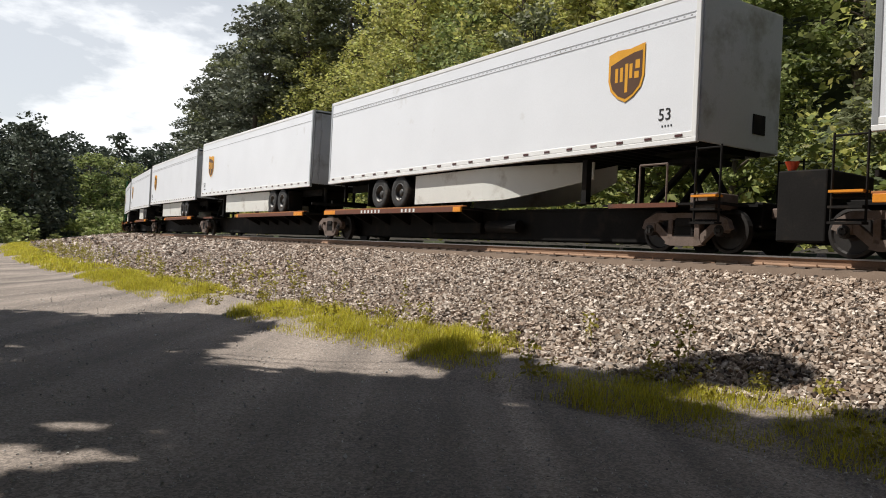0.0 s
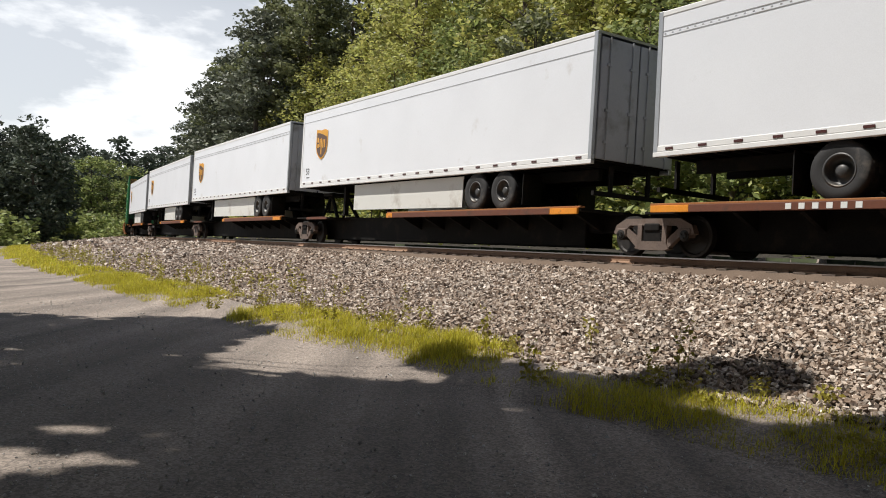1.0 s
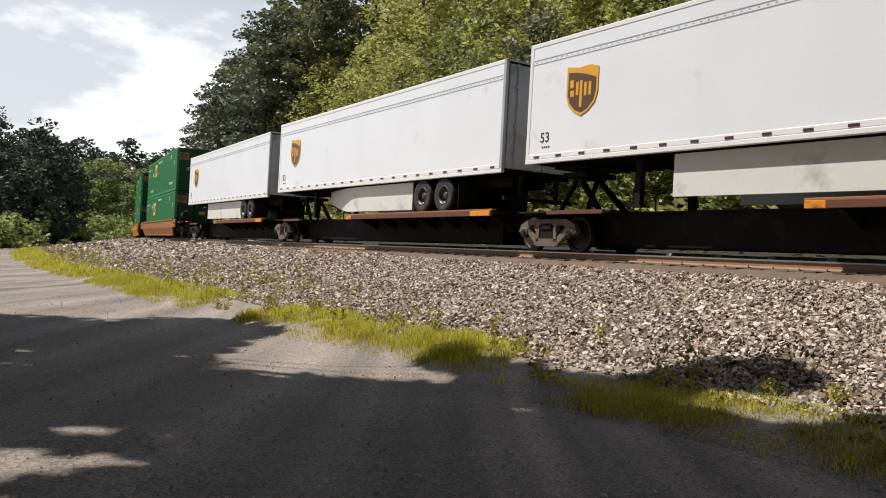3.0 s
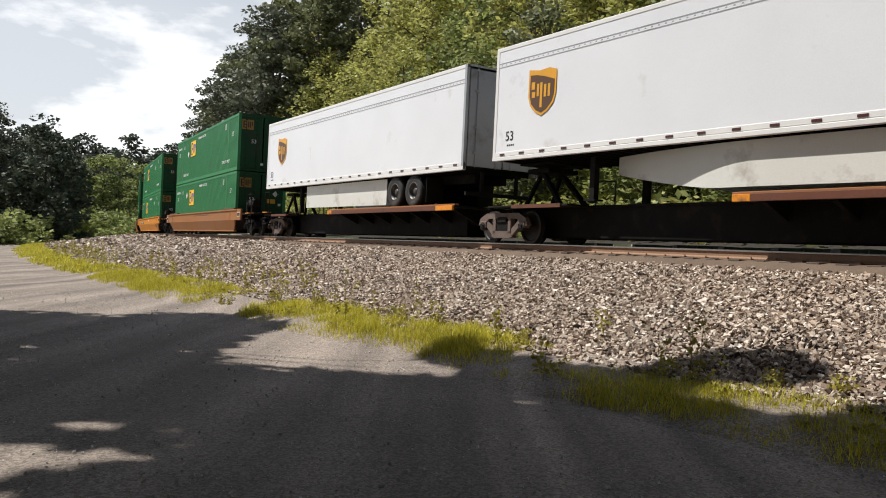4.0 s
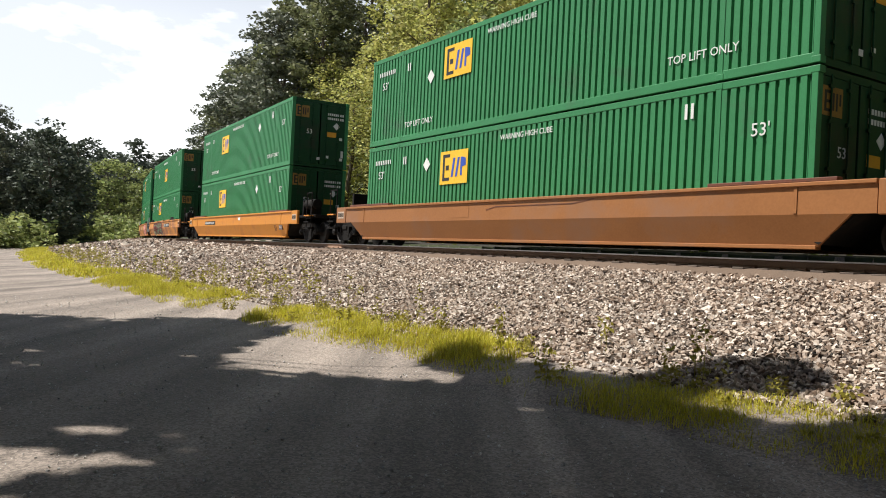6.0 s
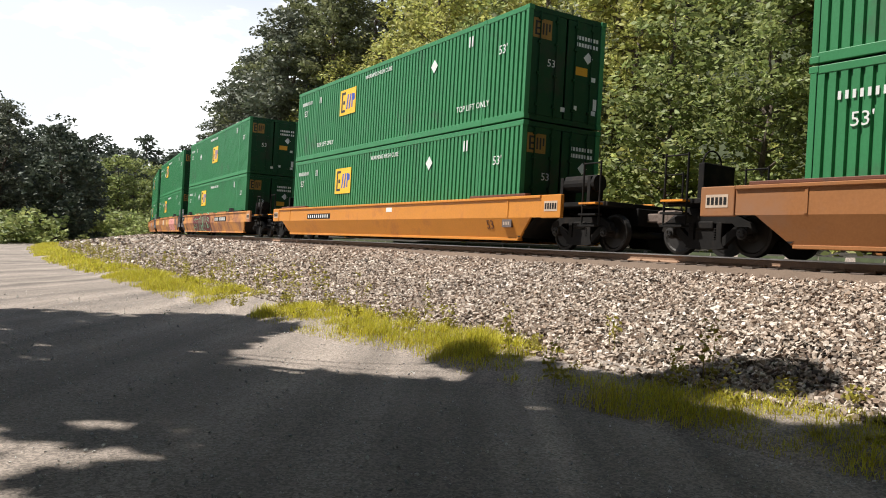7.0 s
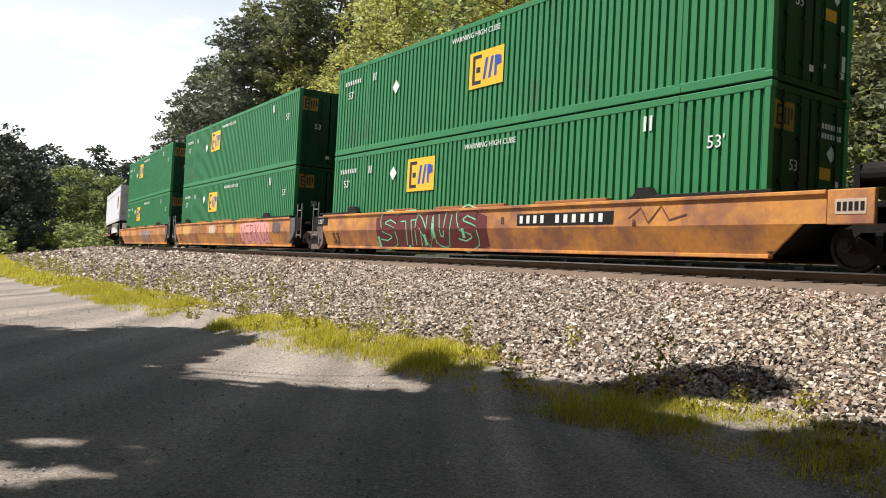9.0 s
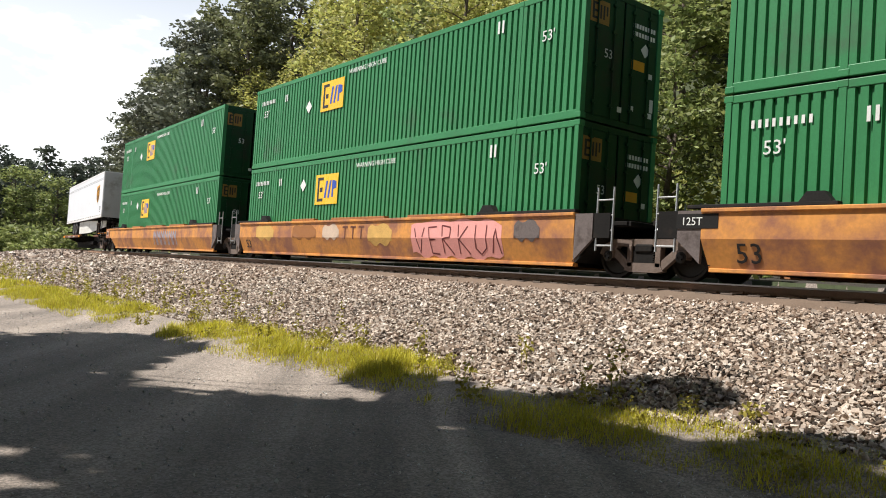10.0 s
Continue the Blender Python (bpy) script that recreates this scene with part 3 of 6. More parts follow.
def tree(height, spread, leaves, leaf, mat, start=0.25, bare=0.0, clumps=26, squash=0.7, lean=0.0):
    """A tree of its own at the origin: trunk with limbs, crown of leaf clumps. Returns the Empty."""
    root = new("tree")
    tb, cen = B(), []
    top = Vector((lean, 0, height * 0.93))
    limb(tb, (0, 0, -0.3), top, height * 0.016 + 0.05, 0.03, 0, 8, 6)
    for i in range(clumps):
        k = start + (1 - start) * (i + random.random()) / clumps
        a = i * 2.4 + random.uniform(-0.5, 0.5)
        reach = spread * (math.sin(math.pi * min(1, (k - start) / (1 - start) * 0.8 + 0.2)) ** 0.7) * random.uniform(0.55, 1.05)
        base = Vector((lean * k, 0, height * k * 0.9))
        tip = base + Vector((math.cos(a) * reach, math.sin(a) * reach, height * 0.06 * random.uniform(0.2, 1.6)))
        limb(tb, base, tip, 0.035 + 0.05 * (1 - k), 0.015, 0.15)
        r = spread * random.uniform(0.22, 0.42) * (1 - 0.35 * bare)
        cen.append((tip, r))
        if reach > spread * 0.5:
            cen.append((base.lerp(tip, 0.55), r * 0.8))
    part("trunk", tb, BARK, root)
    per = leaves // len(cen)
    pts = np.concatenate([clump_points(c, r, per, squash) for c, r in cen])
    v, f = leaf_quads(pts, leaf)
    part("crown", raw_mesh("crown", v, f, mat), None, root)
    return root


def conifer(height, spread, mat, start=0.3):
    """A tall evergreen with flat, drooping layers of needle sprays and open gaps between them."""
    root = new("tree")
    tb, pts, size = B(), [], []
    limb(tb, (0, 0, -0.3), (random.uniform(-0.4, 0.4), 0, height), 0.012 * height + 0.06, 0.03, 0, 8, 7)
    n = 52
    for i in range(n):
        k = start + (1 - start) * (i + random.random()) / n
        a = i * 2.4 + random.uniform(-0.6, 0.6)
        reach = spread * (1.05 - k) ** 0.6 * random.uniform(0.45, 1.15) / (1.05 - start) ** 0.6
        base = Vector((0, 0, height * k))
        tip = base + Vector((math.cos(a) * reach, math.sin(a) * reach, random.uniform(-0.1, 0.22) * reach))
        limb(tb, base, tip, 0.03 + 0.035 * (1 - k), 0.01, 0.1 * reach, 5)
        m = int(24 * reach) + 10
        f = 0.3 + 0.72 * rng.random(m) ** 0.7
        p = np.array(base)[None] + (np.array(tip) - np.array(base))[None] * f[:, None]
        p += rng.normal(size=(m, 3)) * np.array([0.3, 0.3, 0.1]) * (0.45 + 0.16 * reach)
        p[:, 2] += 0.1 * reach * np.sin(np.pi * np.clip(f, 0, 1))
        pts.append(p)
    part("trunk", tb, BARK, root)
    v, f = leaf_quads(np.concatenate(pts), 0.2, 0.2)
    part("crown", raw_mesh("crown", v, f, mat), None, root)
    return root


def place(proto, x, y, z, scale=1.0, turn=0.0, label="", group="", tall=1.0):
    ob = copy_thing(proto, pose(x, y, z, 0, 0, turn))
    ob.scale = (scale, scale, scale * tall)
    return tagged(ob, label, "tree", group)


def drop(proto):
    for o in (*proto.children_recursive, proto):
        bpy.data.objects.remove(o)


def make_woods():
    random.seed(11)
    broad = [tree(13, 3.6, 5400, 0.175, LEAF, 0.12, clumps=34), tree(15, 4.0, 5800, 0.18, LEAF_Y, 0.1, clumps=38), tree(11, 3.4, 5200, 0.17, LEAF, 0.08, clumps=30),
             tree(14, 3.4, 6000, 0.18, LEAF_D, 0.15, clumps=34)]
    light = [tree(14, 3.6, 2400, 0.34, LEAF_SHADE, 0.1), tree(15, 4.2, 1500, 0.48, LEAF, 0.12)]
    gloom = [tree(14, 4.0, 4600, 0.3, LEAF_SHADE, 0.06, clumps=34), tree(15, 4.6, 5000, 0.3, LEAF_SHADE, 0.08, clumps=36)]
    mid = [tree(13, 3.6, 3400, 0.22, LEAF, 0.12, clumps=30), tree(15, 4.0, 3600, 0.22, LEAF_Y, 0.1, clumps=34), tree(11, 3.4, 3200, 0.21, LEAF, 0.08), tree(14, 3.4, 3400, 0.23, LEAF_D, 0.15, clumps=30)]
    airy = [tree(19, 4.8, 9000, 0.22, NEEDLE, 0.22, 0.3, 46, 0.5), tree(20, 4.4, 8600, 0.22, LEAF_D, 0.28, 0.3, 44, 0.45), conifer(20, 4.0, NEEDLE, 0.4)]
    words = ["green broadleaf tree on the wooded hillside", "yellow-green broadleaf tree on the wooded hillside",
             "small bushy green tree at the hill's foot", "dark green tree among the hillside woods"]
    i = 0
    for o, step, s0, s1, sc in ((-8.6, 4.3, -34, 34, 0.62), (-13.5, 4.6, -36, 52, 0.85), (-20, 5.5, -34, 60, 1.0), (-28, 7.5, -25, 70, 1.1)):
        for s in np.arange(s0, s1, step):
            k = int(rng.integers(0, 4))
            if 6 < s < 48 and o < -10 and k in (0, 3):
                k = 1
            ss, oo = s + rng.uniform(-1.4, 1.4), o + rng.uniform(-1.3, 1.3)
            x, y = line(ss, oo)
            place((broad if o > -16 else mid)[k], x, y, float(land_z(ss, oo)) - 0.2, sc * rng.uniform(0.82, 1.2), rng.uniform(0, 360), words[k], "hillside trees", rng.uniform(0.9, 1.15))
            i += 1
    for s, o, k, sc in ((46, -12.5, 1, 1.0), (50, -9.5, 0, 1.02), (58, -12, 1, 1.05), (66, -9.5, 0, 1.0), (76, -11, 1, 0.95), (88, -9.5, 0, 0.95),
                        (102, -10, 1, 0.95), (120, -10, 0, 0.95), (47, -17, 2, 1.1), (56, -15, 2, 1.12), (62, -18, 1, 1.1), (80, -18, 0, 1.1)):
        x, y = line(s, o)
        place(airy[k], x, y, float(land_z(s, o)) - 0.3, sc, rng.uniform(0, 360), "tall dark tree with open uneven branches" if k < 2 else "tall thin evergreen with sparse layered branches", "hillside trees")
    # beyond the road's bend
    far = ((-52, 88, 1.2, 0), (-58, 93, 1.2, 3), (-47, 95, 0.9, 3), (-63, 90, 1.3, 0), (-56, 84, 1.05, 3), (-45.5, 88, 0.95, 3), (-60, 118, 1.2, 3), (-54, 122, 1.15, 0), (-66, 126, 1.35, 0),
           (-50, 128, 1.1, 3), (-73, 120, 1.2, 3), (-58, 138, 1.25, 0), (-70, 140, 1.25, 3), (-47, 140, 1.0, 3), (-80, 110, 1.2, 0), (-74, 98, 1.15, 3))
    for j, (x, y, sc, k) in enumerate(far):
        # all but the sunny ones have their shade in the leaf colour
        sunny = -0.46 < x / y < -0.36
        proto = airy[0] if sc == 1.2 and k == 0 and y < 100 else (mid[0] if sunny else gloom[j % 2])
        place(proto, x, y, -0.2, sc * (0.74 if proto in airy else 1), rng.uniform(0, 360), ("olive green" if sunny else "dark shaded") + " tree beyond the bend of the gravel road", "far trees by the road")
    for j in range(46):
        a = -0.62 + j * 0.0155
        d = 235 + rng.uniform(-18, 18)
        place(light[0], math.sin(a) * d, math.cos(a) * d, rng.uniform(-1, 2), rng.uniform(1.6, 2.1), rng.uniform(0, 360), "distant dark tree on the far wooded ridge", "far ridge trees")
    for j in range(18):
        a, d = -0.66 + j * 0.019, 165 + rng.uniform(-10, 10)
        place(light[0], math.sin(a) * d, math.cos(a) * d, -0.5, rng.uniform(1.05, 1.4), rng.uniform(0, 360), "dark broadleaf tree in the woods behind the bend", "far trees by the road")
    # unseen ring of trees, added to cut the sky light on the road
    for j in range(13):
        a = radians(105 + j * 12)
        d = 15 + 2 * (j % 2)
        place(light[1], -math.sin(a) * d, math.cos(a) * d, -0.2, rng.uniform(0.9, 1.15), rng.uniform(0, 360), "unseen broadleaf tree added beside the gravel road", "roadside trees")
    # added unseen woods closing the valley on the other side of the road and behind
    for j in range(34):
        a = radians(80 + j * 6.2)
        d = 27 + 6 * (j % 3) + rng.uniform(-2, 2)
        x, y = -math.sin(a) * d, math.cos(a) * d
        if track_coords([x], [y])[1][0] < 14:
            continue
        place(light[1], x, y, -0.2, rng.uniform(1.4, 1.8), rng.uniform(0, 360), words[j % 4].replace("the wooded hillside", "the far side of the road").replace("at the hill's foot", "beside the road").replace("hillside woods", "roadside woods"), "roadside trees")
    for p in broad + airy + light + mid + gloom:
        drop(p)


def make_shrubs():
    """Vines and shrubs covering the foot of the hill."""
    c = []
    for _ in range(3600):
        s = rng.uniform(-40, 125)
        o = -5.6 - abs(rng.normal(0, 1)) * (4.5 if s < 45 else 2.0)
        x, y = line(s, o)
        r = rng.uniform(0.35, 1.0)
        c.append(clump_points((x, y, float(land_z(s, o)) + rng.uniform(0, 1.1)), r, int(36 * r + 8)))
    v, f = leaf_quads(np.concatenate(c), 0.135)
    me = raw_mesh("hillside_shrubs", v, f, LEAF)
    me.materials.append(LEAF_Y)
    me.polygons.foreach_set("material_index", (rng.random(len(f)) < 0.5).astype(np.int32))
    tagged(new("hillside_shrubs", me), "tangle of green vines and shrubs at the hill's foot", "shrubs", kind="stuff")
    c = []
    for _ in range(620):
        k = rng.random()
        x, y = -44 - 26 * k + rng.normal(0, 2.5), 70 + 14 * rng.random() + 8 * k
        r = rng.uniform(0.6, 1.5)
        c.append(clump_points((x, y, rng.uniform(0.2, 2.8)), r, int(40 * r)))
    for _ in range(420):
        x, y = rng.uniform(-66, -40), rng.uniform(100, 116)
        r = rng.uniform(0.8, 1.8)
        c.append(clump_points((x, y, rng.uniform(0.2, 4.0)), r, int(40 * r)))
    v, f = leaf_quads(np.concatenate(c), 0.3)
    tagged(new("roadside_bushes", raw_mesh("roadside_bushes", v, f, LEAF)), "green bushes along the far bend of the road", "bushes", kind="stuff")


def make_shade_tree():
    """The big trees beside the road, whose crowns shade the gravel."""
    random.seed(5)
    patches = ((-9.5, 12.2, 3.0, 12), (-6.4, 13.2, 2.4, 12.5), (-4.9, 15.1, 1.5, 13), (-6.5, 9.2, 2.8, 12), (-5.0, 11.8, 1.5, 12.5), (-3.6, 8.6, 1.6, 13),
               (-1.3, 8.4, 1.6, 13), (0.7, 8.3, 1.6, 13.5), (2.1, 9.7, 1.1, 13.5), (4.2, 9.7, 0.85, 13.5), (4.7, 9.1, 0.55, 13.5), (3.7, 10.2, 0.6, 13.5), (1.6, 6.6, 1.8, 13.5), (3.9, 5.2, 1.1, 13.5),
               (-0.4, 6.2, 1.5, 13), (0.3, 3.6, 1.9, 13), (3.2, 3.2, 2.0, 13), (-5.5, 6.3, 1.3, 12.5), (-3.4, 2.9, 1.1, 13), (-7.0, 3.6, 1.9, 12), (-4.6, 7.2, 0.9, 12.5),
               (1.4, 11.6, 0.7, 13.5), (-8.5, 8.5, 2.6, 11), (-7.5, 6.2, 1.8, 11.5), (-1.8, 7.2, 1.3, 12), (-3.6, 10.2, 1.0, 12.5), (2.6, 7.9, 1.0, 13), (-5.2, 13.6, 1.5, 12),
               (-1.4, 4.0, 0.7, 12), (-8.0, 14.4, 1.3, 12), (-11, 14, 2.2, 11.5), (3.2, 10.6, 0.7, 13.5), (-5.6, 5.0, 1.0, 12), (-4.2, 6.8, 0.45, 12.5), (-1.0, 5.2, 0.7, 12), (-6.4, 7.4, 1.2, 12), (-3.3, 7.3, 0.7, 12.5), (-2.6, 6.0, 0.28, 12.5), (-4.6, 4.2, 0.5, 12), (0.9, 10.2, 0.8, 13), (1.6, 10.7, 0.9, 13), (2.6, 9.3, 0.85, 13), (2.3, 8.3, 0.7, 13), (0.2, 9.4, 0.8, 13), (4.0, 7.0, 0.8, 13), (4.7, 7.6, 0.6, 13),
               (0.6, 11.6, 0.6, 13), (-0.6, 9.6, 0.5, 13), (3.3, 7.2, 0.7, 13), (5.2, 7.0, 0.9, 13), (2.4, 6.0, 0.8, 13), (1.2, 6.6, 0.7, 13))
    patches += ((-4.0, 12.6, 0.9, 12.5), (-4.2, 13.9, 0.9, 12.5), (-3.8, 11.5, 0.7, 12.5), (-4.7, 15.6, 0.9, 12.5))
    # no shade beyond the low weeds along the ballast, but for one low bough
    patches = tuple(k for k in patches if not (k[0] + 0.6 * k[2] > 1.2 and k[1] + k[2] > 7.4 and k[1] > 6.4) and not (k[0] > -0.9 and k[1] > 8.9))
    patches += ((0.26, 11.0, 0.5, 13), (0.62, 10.4, 0.5, 13), (1.1, 9.9, 0.5, 13), (1.54, 9.35, 0.45, 13), (1.96, 9.0, 0.45, 13), (2.44, 8.9, 0.4, 13), (2.92, 9.1, 0.42, 13),
                (3.37, 9.1, 0.42, 13), (3.83, 9.05, 0.42, 13), (4.1, 8.8, 0.38, 13), (4.1, 8.45, 0.3, 13), (3.68, 8.6, 0.33, 13), (3.16, 8.66, 0.33, 13), (2.6, 8.5, 0.36, 13),
                (2.1, 8.4, 0.4, 13), (1.6, 8.5, 0.5, 13), (1.1, 8.9, 0.55, 13), (0.6, 9.4, 0.55, 13), (2.4, 7.8, 0.35, 13), (1.95, 7.6, 0.5, 13), (1.4, 7.7, 0.7, 13),
                (2.35, 7.1, 0.4, 13), (2.66, 6.55, 0.38, 13), (3.05, 6.3, 0.38, 13), (3.45, 6.1, 0.38, 13), (1.9, 6.7, 0.7, 13), (0.1, 8.6, 0.8, 13), (0.4, 7.6, 0.9, 13), (-0.2, 9.4, 0.5, 13),
                (1.0, 5.7, 0.7, 12), (1.7, 5.4, 0.7, 12), (2.4, 5.3, 0.6, 12), (0.2, 5.6, 0.5, 12), (-0.3, 5.0, 0.5, 12), (3.2, 5.2, 0.6, 12), (1.2, 4.8, 0.8, 12), (2.2, 4.5, 0.8, 12),
                (0.2, 4.4, 0.6, 12), (-3.3, 14.4, 0.5, 12), (-3.7, 13.1, 0.5, 12), (3.9, 5.6, 0.5, 13), (-1.6, 9.0, 0.6, 12), (-2.6, 9.4, 0.5, 12),
                (3.2, 6.75, 0.3, 13), (3.6, 6.5, 0.35, 13), (4.0, 6.3, 0.4, 13), (3.9, 5.7, 0.6, 13), (2.85, 6.95, 0.25, 13), (4.4, 6.6, 0.3, 13), (-0.5, 6.9, 0.7, 12),
                (-3.5, 13.4, 0.45, 12), (-3.45, 12.4, 0.4, 12), (-3.4, 11.6, 0.35, 12), (-3.6, 14.6, 0.5, 12), (-4.3, 15.9, 0.5, 12), (-3.1, 14.2, 0.3, 12), (3.9, 6.85, 0.3, 13), (4.3, 7.0, 0.35, 13), (3.4, 7.0, 0.25, 13), (2.75, 7.5, 0.3, 13), (4.7, 6.7, 0.4, 13))
    patches += tuple((float(a), float(b), 0.2, 12.0) for a, b in zip(rng.uniform(-5, -1.4, 14), rng.uniform(4.2, 6.9, 14)) if not (-3.4 < a < -1.9 and 4.9 < b < 5.8))
    patches += ((-1.7, 5.5, 0.4, 12), (-3.1, 6.0, 0.22, 12), (-2.2, 6.0, 0.2, 12), (-2.5, 4.95, 0.2, 12), (-3.5, 5.2, 0.2, 12), (-2.2, 5.25, 0.14, 12))
    # unseen boughs overhead, added to keep sky light off the shaded road
    roof = ((-3, 2.5, 3.0, 10.5), (1.5, 3, 3.0, 11.5), (-8, 1, 3.5, 11), (-3, -3.5, 3.6, 12), (3, -3, 3.6, 12), (-9, -5, 3.6, 12), (6.5, 1, 2.6, 12), (-2, -9, 3.6, 12), (4, -9, 3.6, 12), (-7, 2.8, 2.2, 10.5), (-12, 3, 2.2, 9.5), (-13, 2, 3, 9), (-16, 7, 3, 9), (9, -4, 3.4, 12), (0, 0.5, 3, 13.5), (-6, -1, 3, 14), (-12, 8.3, 1.8, 11), (-9.5, 7.6, 1.7, 12), (-18, 3, 3, 10), (-15, -4, 3.5, 11), (7, -8, 3.5, 12))
    feet = ((-20.5, 8.5), (-9.5, 1.5), (3.0, -7.0), (-13.5, 10.5))
    trunks = [(Vector((x, y, -0.4)), Vector((x + 0.8, y + 0.2, 6.5)), B(), []) for x, y in feet]
    for foot, fork, tb, pts in trunks:
        limb(tb, foot, fork, 0.5, 0.36, 0, 10, 4)

    def grow(c, r, n, squash):
        """One leafy limb on the trunk that stands nearest."""
        foot, fork, tb, pts = min(trunks, key=lambda k: (k[1].xy - c.xy).length)
        limb(tb, fork, c, 0.05, 0.01, 0.9, 6, 5)
        pts.append(clump_points(c, r, n, squash))
    for x, y, r, h in patches:
        grow(Vector((x, y, 0)) + TO_SUN * (h / TO_SUN.z), r, int(200 * r * r) + 60, 0.55)
    for x, y, r, h in roof:
        grow(Vector((x + 0.176 * h, y, h)), r, int(330 * r * r), 0.4)
    for foot, fork, tb, pts in trunks:
        root = new("shade_tree")
        part("trunk", tb, BARK, root)
        v, f = leaf_quads(np.concatenate(pts), 0.225)
        part("crown", raw_mesh("crown", v, f, LEAF_D), None, root)
        tagged(root, "broad spreading roadside tree shading the gravel road", "tree", "roadside trees")


def blades(px, py, pz, height, width, lean, seg_mat, name):
    n = len(px)
    a = rng.uniform(0, 2 * np.pi, n)
    d = np.stack([np.cos(a), np.sin(a), np.zeros(n)], 1)
    w = np.stack([-np.sin(a), np.cos(a), np.zeros(n)], 1) * width[:, None]
    p = np.stack([px, py, pz], 1)
    up = np.array([0, 0, 1.0])
    mid = p + up * height[:, None] * 0.55 + d * (lean * height * 0.25)[:, None]
    tip = p + up * height[:, None] * (1 - 0.25 * lean[:, None]) + d * (lean * height * 0.75)[:, None]
    v = np.stack([p - w, p + w, mid + w * 0.7, mid - w * 0.7, tip + w * 0.08, tip - w * 0.08], 1).reshape(-1, 3)
    k = np.arange(n)[:, None] * 6
    f = np.concatenate([k + np.array([0, 1, 2, 3]), k + np.array([3, 2, 4, 5])])
    return raw_mesh(name, v, f, seg_mat)


def make_grass():
    s = np.concatenate([rng.uniform(-18, 12, 150000), rng.uniform(12, 75, 60000)])
    k = rng.beta(1.5, 1.6, len(s))
    t, v = toe(s), verge(s)
    low_edge = np.interp(s, (-12, -9), (0.08, -0.2))
    o = t + low_edge + (v - t + 0.05 - low_edge) * k
    x, y = line(s, o)
    dens = np.array([noise.noise(Vector((a * 0.55, b * 0.55, 3))) + 0.5 * noise.noise(Vector((a * 2.1, b * 2.1, 8))) for a, b in zip(x, y)])
    # a bare stony gap, and thinner growth under the trees
    lush = np.interp(s, (-18, -14.4, -13, -12.2, -10.5, -9, -2.6, -1.8, -0.6, 0.4, 75), (0.5, 0.7, 0.55, -0.35, -0.35, 0.15, 0.25, -0.9, -0.9, 0.1, 0.45))
    keep = dens + lush + 0.6 * (1 - 2 * np.abs(k - 0.5)) > rng.uniform(-0.2, 0.75, len(s))
    x, y, s, o, dens, k = x[keep], y[keep], s[keep], o[keep], dens[keep], k[keep]
    z = np.maximum(land_z(s, o), np.where(o < toe(s), bank_z(s, o), 0)) - 0.02
    h = (0.05 + 0.17 * rng.random(len(x)) ** 1.6) * np.clip(1 + dens * 0.9, 0.5, 1.6) * np.clip(1.5 - 1.4 * np.abs(k - 0.5), 0.6, 1.3) * np.interp(s, (-12, -8), (0.75, 1.0))
    wide = np.where(s > 12, 0.02, 0.006)
    tagged(new("verge_grass", blades(x, y, z, h, wide, rng.uniform(0.1, 0.9, len(x)), GRASS, "verge_grass")),
           "yellow-green grass strip along the ballast's foot", "grass", kind="stuff")
    # taller stalks
    m = 190
    s = rng.uniform(-13, 40, m)
    o = toe(s) + rng.normal(-0.1, 0.55, m)
    x, y = line(s, o)
    z = np.maximum(land_z(s, o), bank_z(s, o) * (o < toe(s)))
    c, sx, sy, sz, sh = [], [], [], [], []
    for a, b, g in zip(x, y, z):
        hh = rng.uniform(0.35, 0.85)
        sx.append(a), sy.append(b), sz.append(g), sh.append(hh)
        nl = int(14 + 18 * hh)
        q = np.stack([rng.normal(a, 0.045, nl), rng.normal(b, 0.045, nl), g + hh * rng.uniform(0.25, 1.0, nl)], 1)
        c.append(q)
    v, f = leaf_quads(np.concatenate(c), 0.035, 0.8)
    tagged(new("tall_weeds", raw_mesh("tall_weeds", v, f, WEED)), "thin tall weeds at the edge of the ballast", "weeds", kind="stuff")
    c = []
    for _ in range(90):
        s = rng.uniform(-17, 9)
        o = float(toe(s)) + rng.uniform(-0.3, 1.1)
        a, b = line(s, o)
        g = max(float(land_z(s, o)), float(bank_z(s, o)) if o < toe(s) else 0)
        r = rng.uniform(0.06, 0.18)
        c.append(clump_points((a, b, g + r * 0.6), r, int(420 * r), 0.8))
    v, f = leaf_quads(np.concatenate(c), 0.028, 0.8)
    tagged(new("low_weeds", raw_mesh("low_weeds", v, f, WEED)), "low leafy weeds between road and ballast", "weeds", kind="stuff")
    n = len(sx)
    tagged(new("weed_stalks", blades(np.array(sx), np.array(sy), np.array(sz), np.array(sh), np.full(n, 0.006), np.full(n, 0.15), WEED, "weed_stalks")),
           "thin upright weed stalks at the edge of the ballast", "weeds", kind="stuff")


def make_road_grit():
    n = 14000
    x, y = rng.uniform(-11, 6, n), 3.6 + 17 * rng.random(n) ** 1.5
    s, o = track_coords(x, y)
    keep = o > verge(s) - 0.5
    x, y, s, o = x[keep], y[keep], s[keep], o[keep]
    size = np.clip(rng.lognormal(-5.3, 0.45, len(x)), 0.003, 0.014)
    v, f = stone_cloud(s, o, size)
    zs = bank_z(s, o)
    v = v.reshape(-1, 8, 3)
    v[:, :, 2] += (land_z(s, o) - zs + 0.035)[:, None]
    tagged(new("loose_gravel", raw_mesh("loose_gravel", v.reshape(-1, 3), f, GRIT)), "loose grey pebbles on the gravel road", "gravel", kind="stuff")


